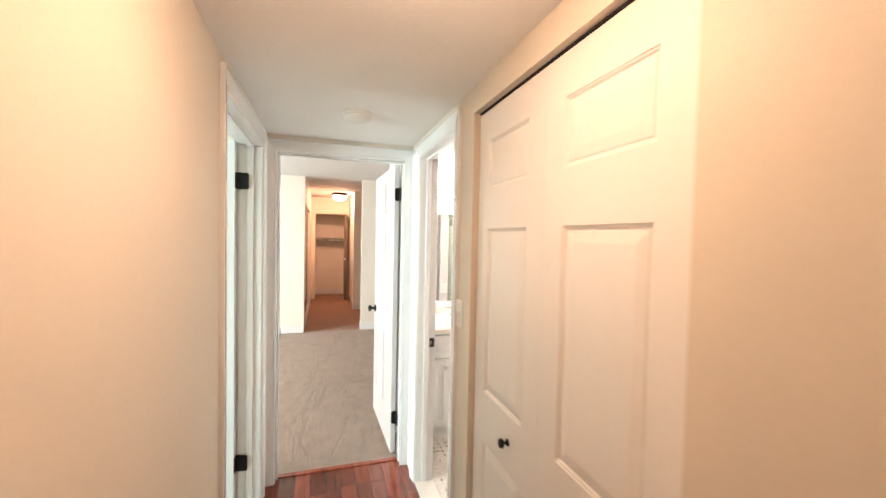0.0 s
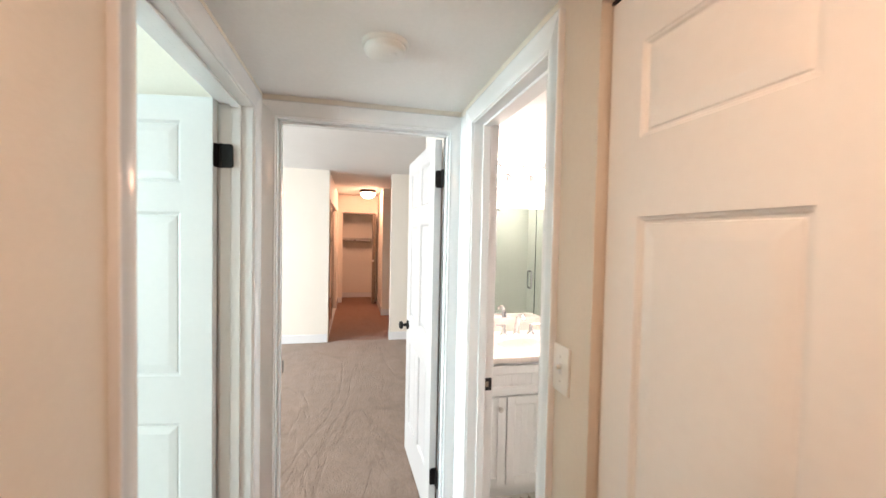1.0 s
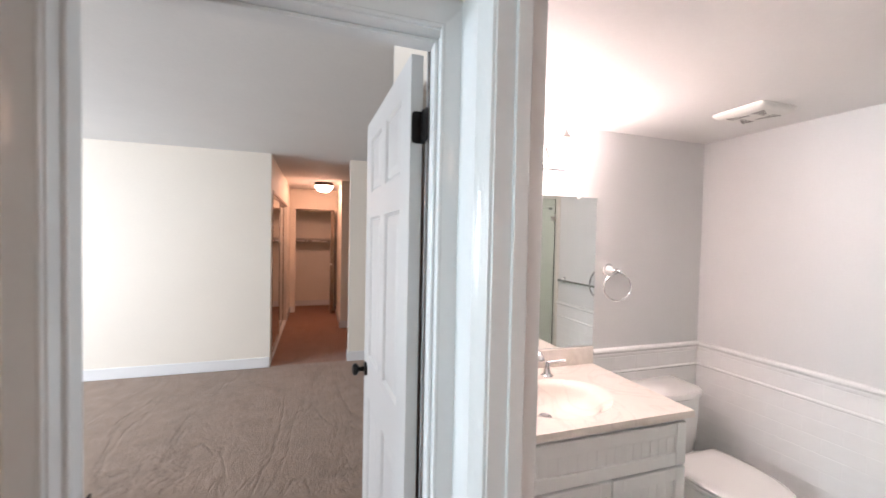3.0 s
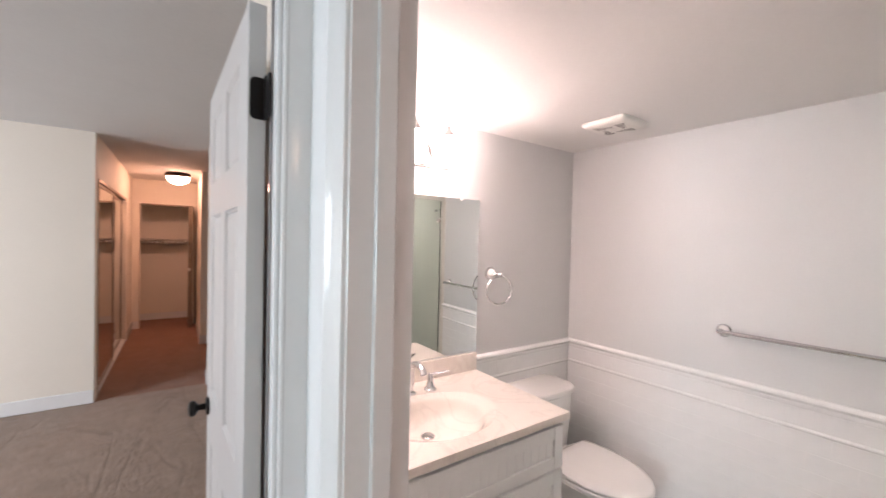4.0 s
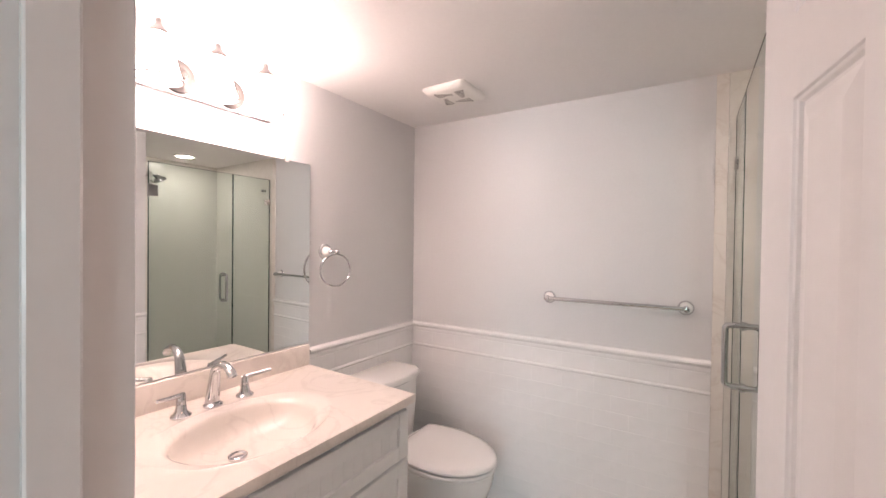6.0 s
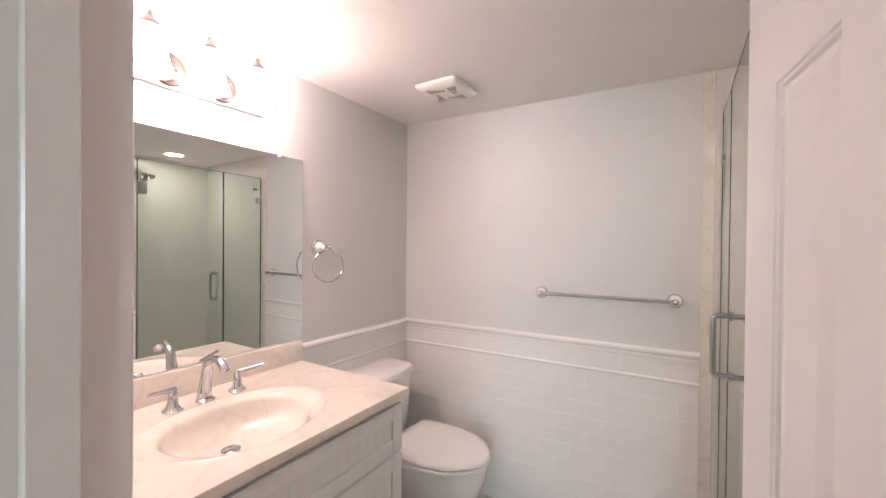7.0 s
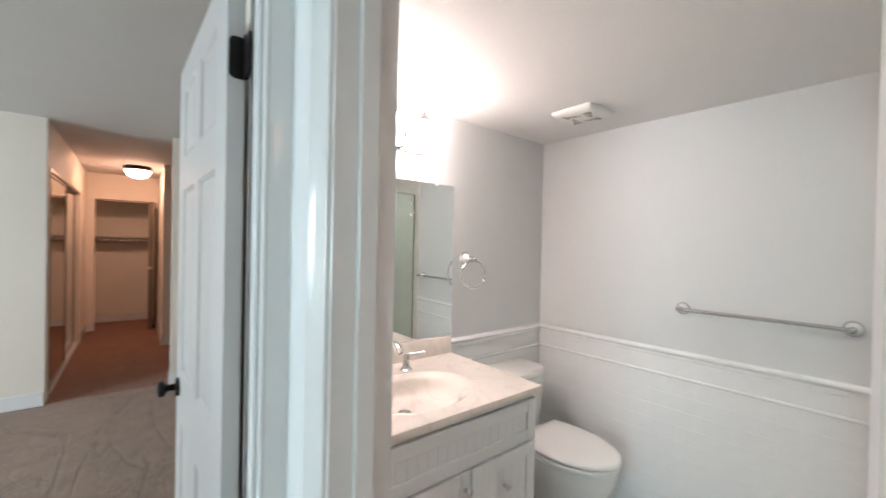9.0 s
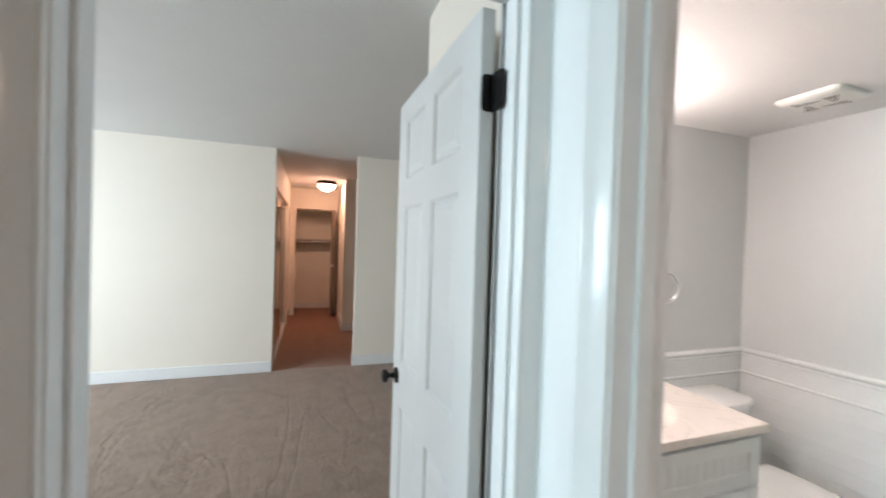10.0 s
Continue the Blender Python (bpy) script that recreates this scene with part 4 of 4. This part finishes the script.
def pane(name, x0, x1, z0, z1, label):
    bm = bmesh.new()
    box(bm, x0, x1, YG - 0.004, YG + 0.004, z0, z1)
    ob = part(name, bm, GLASS, screen, label)
    ob.visible_shadow = False
    for nm, r in (("glass_edge", (x0 - 0.0027, x0 + 0.001, YG - 0.0052, YG + 0.0052, z0, z1)), ("glass_edge", (x1 - 0.001, x1 + 0.0027, YG - 0.0052, YG + 0.0052, z0, z1)), ("glass_edge", (x0 + 0.001, x1 - 0.001, YG - 0.0048, YG + 0.0048, z1, z1 + 0.002))):
        b2 = bmesh.new()
        box(b2, *r)
        part(nm, b2, GLASS_EDGE, ob)
    return ob


fixed = pane("fixed_pane", SEAM + 0.003, SXE - 0.012, 0.102, 1.93, "fixed glass panel")
swing = pane("glass_door", SX0 + 0.008, SEAM - 0.003, 0.112, 1.93, "glass shower door")
for z in (0.25, 1.74):
    bm = bmesh.new()
    box(bm, SXE - 0.055, SXE - 0.003, YG - 0.010, YG + 0.010, z - 0.025, z + 0.025, 0.003)
    part("wall_clamp", bm, NICKEL, fixed, "square metal glass clamp")
    bm = bmesh.new()
    box(bm, SX0 + 0.002, SX0 + 0.06, YG - 0.011, YG + 0.011, z - 0.04, z + 0.04, 0.003)
    part("glass_hinge", bm, CHROME, swing, "chrome glass hinge")
bm = bmesh.new()
HXS = SEAM - 0.07
for sgn in (1, -1):
    pts = [(HXS, YG + sgn * 0.004, 0.95)]
    for k in range(7):
        a = radians(90 * k / 6)
        pts.append((HXS, YG + sgn * (0.036 + 0.015 * math.sin(a)), 0.965 - 0.015 * math.cos(a)))
    for k in range(7):
        a = radians(90 * k / 6)
        pts.append((HXS, YG + sgn * (0.036 + 0.015 * math.cos(a)), 1.135 + 0.015 * math.sin(a)))
    pts.append((HXS, YG + sgn * 0.004, 1.15))
    tube(bm, pts, 0.0095, 12)
    for z in (0.95, 1.15):
        lathe(bm, ((0.0095, 0.0), (0.015, 0.0), (0.015, 0.008), (0.0095, 0.009)), Matrix.Translation((HXS, YG + sgn * 0.004, z)) @ Matrix.Rotation(radians(-90 * sgn), 4, "X"), 16)
part("pull_handle", bm, CHROME, swing, "chrome D-shaped pull handle", smooth=True)
shower_hook = empty("shower_hook", Matrix.Translation((SXE, 2.458, 1.843)))
tagged(shower_hook, "small chrome hook on the shower wall", "hook")
bm = bmesh.new()
lathe(bm, ((0.0, 0.0), (0.012, 0.0), (0.012, 0.004), (0.006, 0.006), (0.006, 0.016), (0.013, 0.022), (0.013, 0.028), (0.008, 0.033), (0.0, 0.034)), Matrix.Rotation(radians(-90), 4, "Y"), 18)
part("knob", bm, CHROME, shower_hook, smooth=True)

head = empty("showerhead", Matrix.Translation((SX0, 2.08, 1.90)))
tagged(head, "chrome shower head on a short arm", "shower head")
bm = bmesh.new()
rosette(bm, Matrix.Rotation(radians(90), 4, "Y"), 0.03)
tube(bm, [(0, 0, 0.01), (0.10, 0, 0.025), (0.17, 0, 0.02), (0.22, 0, -0.005)], 0.011)
part("arm", bm, CHROME, head, smooth=True)
bm = bmesh.new()
lathe(bm, ((0.0, 0.03), (0.014, 0.028), (0.018, 0.010), (0.045, -0.010), (0.047, -0.026), (0.042, -0.030), (0.0, -0.028)), Matrix.Translation((0.235, 0, -0.01)) @ Matrix.Rotation(radians(-30), 4, "Y"), 24)
part("spray_face", bm, CHROME, head, smooth=True)
bm = bmesh.new()
box(bm, 0.145, 0.195, -0.012, 0.012, -0.075, 0.03, 0.003)
part("bracket", bm, NICKEL, head, "square metal shower bracket")
boxes("floor_shower", SHOWER_TILE, [(SX0, SXE, SY0, YG - 0.06, -0.004, 0.02)], label="light tiled shower floor", category="floor")


# ---- hall fittings ----
smoke = empty("smoke_detector", Matrix.Translation((1.02, 2.76, H_HALL)))
tagged(smoke, "round white smoke detector on the hall ceiling", "smoke detector")
bm = bmesh.new()
lathe(bm, ((0.0, 0.0), (0.072, 0.0), (0.072, -0.010), (0.068, -0.014), (0.0, -0.014)), n=36)
part("base", bm, PLASTIC, smoke, smooth=True)
bm = bmesh.new()
lathe(bm, ((0.064, -0.014), (0.066, -0.020), (0.062, -0.032), (0.052, -0.038), (0.0, -0.040)), n=36)
part("cover", bm, PLASTIC, smoke, smooth=True)
bm = bmesh.new()
lathe(bm, ((0.0, -0.043), (0.008, -0.042), (0.010, -0.039)), Matrix.Translation((0.025, -0.02, 0)), 14)
part("test_button", bm, PLASTIC, smoke, smooth=True)

switch = empty("light_switch", Matrix.Translation((XR, 2.355, 1.215)))
tagged(switch, "white plastic toggle light switch on the beige wall", "light switch")
bm = bmesh.new()
box(bm, -0.006, 0, -0.036, 0.036, -0.058, 0.058, 0.003, 2)
part("cover_plate", bm, PLASTIC, switch, smooth=True)
bm = bmesh.new()
box(bm, -0.0065, -0.004, -0.006, 0.006, -0.014, 0.014, 0.001)
part("toggle_slot", bm, DOOR_DIMMED, switch)
bm = bmesh.new()
box(bm, -0.018, -0.005, -0.004, 0.004, 0.0, 0.010, 0.001)
part("toggle", bm, PLASTIC, switch)
for z in (-0.03, 0.03):
    bm = bmesh.new()
    lathe(bm, ((0.0, 0.0015), (0.003, 0.001), (0.0035, 0.0)), Matrix.Translation((-0.006, 0, z)) @ Matrix.Rotation(radians(-90), 4, "Y"), 12)
    part("screw", bm, NICKEL, switch)

strike = empty("strike_plate", Matrix.Translation((XRO - 0.029, TD1 - 0.018, 0.88)))
tagged(strike, "black strike plate on the bathroom door jamb", "strike plate")
bm = bmesh.new()
for r in ((-0.016, -0.008, -0.0022, 0.0005, -0.028, 0.028), (0.008, 0.022, -0.0022, 0.0005, -0.028, 0.028), (-0.008, 0.008, -0.0022, 0.0005, -0.028, -0.012), (-0.008, 0.008, -0.0022, 0.0005, 0.012, 0.028)):
    box(bm, *r)
part("plate", bm, BLACK, strike)
bm = bmesh.new()
box(bm, -0.008, 0.008, -0.0008, 0.0008, -0.012, 0.012)
part("latch_hole", bm, TAN_FRAME, strike)

jamb_strike = empty("strike_plate", Matrix.Translation((BD0 + 0.031, YBO - 0.012, 0.905)))
tagged(jamb_strike, "black strike plate on the bedroom door jamb", "strike plate")
bm = bmesh.new()
box(bm, -0.0005, 0.0018, -0.010, 0.010, -0.028, 0.028, 0.0006)
part("plate", bm, BLACK, jamb_strike)

boxes("threshold_strip", PLANK, [(BD0 + 0.018, BD1 - 0.018, 3.385, 3.425, -0.012, 0.008)], label="dark red wooden threshold strip at the carpet", category="threshold", bevel=0.004)

# ---- dressing passage ----
for k, (ya, yb, xo) in enumerate(((7.37, 8.57, NX0 - 0.030), (8.49, 9.69, NX0 - 0.065))):
    d = empty("mirror_sliding_door", Matrix.Translation((xo, ya, 0.02)))
    tagged(d, "mirrored sliding closet door in a bronze frame", "sliding door", group="sliding closet doors")
    L = yb - ya
    bm = bmesh.new()
    box(bm, 0.0, 0.008, 0.03, L - 0.03, 0.03, 1.97)
    part("mirror_panel", bm, MIRROR, d)
    for nm, r in (("stile", (-0.004, 0.014, 0, 0.03, 0, 2.0)), ("stile", (-0.004, 0.014, L - 0.03, L, 0, 2.0)), ("bottom_rail", (-0.004, 0.014, 0.03, L - 0.03, 0, 0.03)), ("top_rail", (-0.004, 0.014, 0.03, L - 0.03, 1.97, 2.0))):
        bm = bmesh.new()
        box(bm, *r, bevel=0.002)
        part(nm, bm, TAN_FRAME, d)
boxes("sliding_door_head_track", TAN_FRAME, [(NX0 - 0.10, NX0 - 0.001, 7.36, 9.7, 2.022, 2.049)], label="bronze head track over the sliding doors", category="track", kind="")
boxes("sliding_door_floor_track", TRIM, [(NX0 - 0.10, NX0 + 0.002, 7.36, 9.7, 0.0, 0.018)], label="pale floor track under the sliding doors", category="track", kind="")
boxes("sliding_door_jamb", TAN_FRAME, [(NX0 - 0.10, NX0 + 0.006, 7.355, 7.368, 0.0, 2.049)], label="bronze jamb of the sliding doors", category="track", kind="")

shelf = empty("closet_shelf", Matrix.Translation((0, 0, 0)))
tagged(shelf, "painted closet shelf with a hanging rod below", "shelf")
bm = bmesh.new()
box(bm, 0.582, 1.548, 10.88, 11.249, 1.455, 1.475, 0.002)
part("shelf_board", bm, WOOD_ROD, shelf)
bm = bmesh.new()
box(bm, 0.582, 1.548, 11.228, 11.249, 1.36, 1.455, 0.002)
part("cleat", bm, WOOD_ROD, shelf)
bm = bmesh.new()
tube(bm, [(0.582, 10.95, 1.41), (1.548, 10.95, 1.41)], 0.016, 14)
part("hanging_rod", bm, NICKEL, shelf, smooth=True)
for x in (0.583, 1.547):
    bm = bmesh.new()
    lathe(bm, ((0.0, -0.004), (0.028, -0.004), (0.028, 0.004), (0.0, 0.004)), Matrix.Translation((x, 10.95, 1.41)) @ Matrix.Rotation(radians(90), 4, "Y"), 16)
    part("rod_socket", bm, NICKEL, shelf)

fold = empty("folded_closet_door", Matrix.Translation((1.40, 10.49, 0.02)))
tagged(fold, "tan bifold closet door folded open with a white knob", "closet door")
for k, (r, nm) in enumerate((((-0.025, 0.0, -0.34, 0.0, 0, 2.0), "leaf"), ((-0.058, -0.031, -0.34, -0.01, 0, 2.0), "leaf"))):
    bm = bmesh.new()
    box(bm, *r, bevel=0.002)
    lf = part(nm, bm, TAN_FRAME, fold)
    if k:
        bm = bmesh.new()
        lathe(bm, ((0.0, 0.0), (0.012, 0.0), (0.012, 0.012), (0.022, 0.018), (0.024, 0.028), (0.0, 0.032)), Matrix.Translation((-0.045, -0.34, 0.96)) @ Matrix.Rotation(radians(90), 4, "X"), 16)
        part("knob", bm, PLASTIC, lf, "white round knob", smooth=True)
bm = bmesh.new()
box(bm, -0.70, 0.0, 0.012, 0.03, 2.005, 2.028, 0.002)
part("head_track", bm, TAN_FRAME, fold)

# ---- windows behind the view ----
for nm, y0, y1 in (("window_1", 4.4, 6.2), ("window_2", 1.2, 2.3)):
    w = empty(nm, Matrix.Translation((-3.66 if nm == "window_1" else -2.76, 0, 0)))
    tagged(w, "white framed window that lets in daylight", "window", kind="structure")
    for r in ((-0.03, 0.03, y0, y0 + 0.05, 0.75, 2.15), (-0.03, 0.03, y1 - 0.05, y1, 0.75, 2.15), (-0.03, 0.03, y0 + 0.05, y1 - 0.05, 0.75, 0.80), (-0.03, 0.03, y0 + 0.05, y1 - 0.05, 2.10, 2.15), (-0.02, 0.02, (y0 + y1) / 2 - 0.02, (y0 + y1) / 2 + 0.02, 0.80, 2.10)):
        bm = bmesh.new()
        box(bm, *r, bevel=0.003)
        part("window_frame", bm, TRIM, w)
    for a, b in ((y0 + 0.05, (y0 + y1) / 2 - 0.02), ((y0 + y1) / 2 + 0.02, y1 - 0.05)):
        bm = bmesh.new()
        box(bm, -0.003, 0.003, a, b, 0.80, 2.10)
        part("pane", bm, GLASS, w).visible_shadow = False
bm = bmesh.new()
box(bm, -60, 60, -60, 60, -0.6, -0.3)
tagged(part("ground", bm, GROUT), "plain ground outside the building", "ground", kind="structure")

# ---- wainscot of the bathroom ----
RAIL_Z, BEAD_Z, ROW_H, TILE_W = 0.928, 0.790, 0.0762, 0.1524


def moulding(name, pts, axis, a, b, label):
    """Sweeps a profile of (out, z) along a wall. axis 'x' or 'y' with the wall's place and the side it faces."""
    kind, at, sgn = axis
    bm = bmesh.new()
    rows = []
    for out, z in pts:
        if kind == "x":
            rows.append((bm.verts.new((at + sgn * out, a, z)), bm.verts.new((at + sgn * out, b, z))))
        else:
            rows.append((bm.verts.new((a, at + sgn * out, z)), bm.verts.new((b, at + sgn * out, z))))
    for r0, r1 in zip(rows, rows[1:]):
        bm.faces.new((r0[0], r0[1], r1[1], r1[0]))
    bm.faces.new([r[0] for r in rows])
    bm.faces.new([r[1] for r in rows][::-1])
    return tagged(part(name, bm, TILE, smooth=True), label, "trim", kind="structure")


RAIL = [(0.0, RAIL_Z), (0.012, RAIL_Z - 0.001), (0.022, RAIL_Z - 0.008), (0.024, RAIL_Z - 0.016), (0.018, RAIL_Z - 0.024), (0.013, RAIL_Z - 0.030), (0.015, RAIL_Z - 0.040), (0.012, RAIL_Z - 0.050), (0.0, RAIL_Z - 0.052)]
BEAD = [(0.0, BEAD_Z + 0.010), (0.008, BEAD_Z + 0.009), (0.014, BEAD_Z + 0.003), (0.014, BEAD_Z - 0.003), (0.008, BEAD_Z - 0.009), (0.0, BEAD_Z - 0.010)]
east, north, south = ("x", BX1, -1), ("y", BY1, -1), ("y", BY0, 1)
moulding("chair_rail_trim", RAIL, east, YM + 0.001, BY1, "glazed white ceramic chair rail")
moulding("bead_trim", BEAD, east, YM + 0.001, BY1, "thin glazed white bead liner")
moulding("chair_rail_trim", RAIL, north, VX1 + 0.004, BX1, "glazed white ceramic chair rail")
moulding("bead_trim", BEAD, north, VX1 + 0.004, BX1, "thin glazed white bead liner")
moulding("chair_rail_trim", RAIL, south, XRO + 0.01, SX0 - 0.112, "glazed white ceramic chair rail")
moulding("bead_trim", BEAD, south, XRO + 0.01, SX0 - 0.112, "thin glazed white bead liner")
endface = ("y", YG - 0.02, 1)
moulding("chair_rail_trim", RAIL, endface, SX0 - 0.11, SX0, "glazed white ceramic chair rail")
moulding("bead_trim", BEAD, endface, SX0 - 0.11, SX0, "thin glazed white bead liner")

_tiles = {}


def tile_mesh(w, h, d=0.008):
    key = (round(w, 3), round(h, 3))
    if key not in _tiles:
        bm = bmesh.new()
        o = [(-w / 2, -h / 2), (w / 2, -h / 2), (w / 2, h / 2), (-w / 2, h / 2)]
        outs = []
        for ins, dep in ((0.0, 0.0), (0.0, d - 0.0014), (0.0007, d - 0.0004), (0.0022, d)):
            outs.append([(u - math.copysign(ins, u), dep, v - math.copysign(ins, v)) for u, v in o])
        loft(bm, outs, cap0=False)
        _tiles[key] = mesh_of("tile", bm, TILE, False)
    return _tiles[key]


def tile_wall(parent, axis, a, b, z0, z1, row_h, tile_w, shift=True):
    """Running-bond tiles from a to b along a wall, tops aligned at z1."""
    kind, at, sgn = axis
    rng = random.Random(7)
    g = 0.0011
    z, row = z1, 0
    while z > z0 + 0.005:
        zb = max(z0, z - row_h)
        p = a - (tile_w / 2 if (shift and row % 2) else 0.0)
        while p < b - 0.004:
            pa, pb = max(a, p), min(b, p + tile_w)
            if pb - pa > 0.008:
                ob = new("tile", tile_mesh(pb - pa - 0.0004, z - zb - g))
                ob.parent = parent
                mid, zc = (pa + pb) / 2, (z + zb) / 2
                tilt = radians(rng.uniform(-0.35, 0.35))
                if kind == "x":
                    ob.matrix_basis = Matrix.Translation((at, mid, zc)) @ Matrix.Rotation(radians(90 if sgn < 0 else -90), 4, "Z") @ Matrix.Rotation(tilt, 4, "X")
                else:
                    ob.matrix_basis = Matrix.Translation((mid, at, zc)) @ Matrix.Rotation(radians(180 if sgn < 0 else 0), 4, "Z") @ Matrix.Rotation(tilt, 4, "X")
            p += tile_w
        z -= row_h
        row += 1


def skin(name, axis, a, b, z0, z1, mat, label):
    kind, at, sgn = axis
    lo, hi = sorted((at, at + sgn * 0.0073))
    r = (lo, hi, a, b, z0, z1) if kind == "x" else (a, b, lo, hi, z0, z1)
    return boxes(name, mat, [r], label=label, category="wainscot")


for nm, ax, a, b in (("wainscot_east", east, YM + 0.001, BY1), ("wainscot_north", north, VX1 + 0.004, BX1 - 0.012), ("wainscot_south", south, XRO + 0.01, SX0 - 0.112), ("wainscot_end", endface, SX0 - 0.11, SX0)):
    sk = skin(nm, ax, a, b, 0.0, RAIL_Z - 0.03, GROUT, "glazed white subway tile wainscot with pale grout")
    tile_wall(sk, ax, a, b, BEAD_Z + 0.010, RAIL_Z - 0.052, RAIL_Z - BEAD_Z - 0.062, TILE_W, False)
    tile_wall(sk, ax, a, b, 0.0, BEAD_Z - 0.010, ROW_H, TILE_W)

# the east wall and all that is fixed to it turn together about the room's corner
_turn = Matrix.Translation((BX1, BY1, 0)) @ Matrix.Rotation(LEAN_EAST, 4, "Z") @ Matrix.Translation((-BX1, -BY1, 0))
for _ob in (bpy.data.objects["wall_bath_east"], bpy.data.objects["marble_jamb_trim"], bpy.data.objects["chair_rail_trim"], bpy.data.objects["bead_trim"], bpy.data.objects["wainscot_east"], bar):
    _ob.matrix_basis = _turn @ _ob.matrix_basis

# ---- hall planks ----
hall_floor = bpy.data.objects["floor_hall_base"]
rng = random.Random(3)
PW = 0.0898
x = XL
while x < XR - 0.004:
    w = min(PW, XR - x)
    y = -1.3 - rng.uniform(0, 0.7)
    while y < 3.385:
        ln = rng.choice((0.4, 0.6, 0.9, 1.2))
        ya, yb = max(-1.3, y), min(3.386, y + ln)
        if yb - ya > 0.03:
            bm = bmesh.new()
            box(bm, x + 0.0004, x + w - 0.0004, ya + 0.0004, yb - 0.0004, -0.011, 0.0, 0.0008)
            part("plank", bm, PLANK, hall_floor)
        y += ln
    x += PW
boxes("bath_threshold", MARBLE, [(XR + 0.002, XRO + 0.004, TD0 + 0.018, TD1 - 0.018, -0.012, 0.006)], label="cream marble bathroom threshold", category="threshold", bevel=0.003)


# ---- mosaic floor of the bathroom ----
def mosaic_floor():
    step = 0.052
    pick = random.Random(5)
    for name, dots, mat, label in (("mosaic_tiles", False, MOSAIC, "small white octagon mosaic floor tiles"), ("mosaic_dots", True, MOSAIC_DOT, "tiny dark mosaic dots between the octagons")):
        bm = bmesh.new()
        for j in range(int((BY1 - BY0) / step)):
            for i in range(int((BX1 + 0.06 - XRO) / step)):
                c = (XRO + 0.03 + i * step + (step / 2 if dots else 0), BY0 + 0.03 + j * step + (step / 2 if dots else 0))
                h, k = 0.0252, 0.0155
                if dots and pick.random() < 0.45:
                    continue
                if dots:
                    o = [(0.007, 0), (0, 0.007), (-0.007, 0), (0, -0.007)]
                else:
                    o = [(h, -k), (h, k), (k, h), (-k, h), (-h, k), (-h, -k), (-k, -h), (k, -h)]
                top = [bm.verts.new((c[0] + u * 0.97, c[1] + v * 0.97, 0.0022)) for u, v in o]
                low = [bm.verts.new((c[0] + u, c[1] + v, -0.003)) for u, v in o]
                bm.faces.new(top)
                for q in range(len(o)):
                    r = (q + 1) % len(o)
                    bm.faces.new((low[q], low[r], top[r], top[q]))
        me = bpy.data.meshes.new(name)
        bm.to_mesh(me)
        bm.free()
        me.materials.append(mat)
        ob = new(name, me)
        ob.parent = bpy.data.objects["floor_bath"]
        tagged(ob, label, kind="stuff")


MOSAIC = material("mosaic_tile", (0.74, 0.71, 0.66), 0.2, mottle=0.06, scale=20, grain=90)
MOSAIC_DOT = material("mosaic_dot", (0.20, 0.14, 0.10), 0.25, mottle=0.3, scale=40, grain=150)
mosaic_floor()
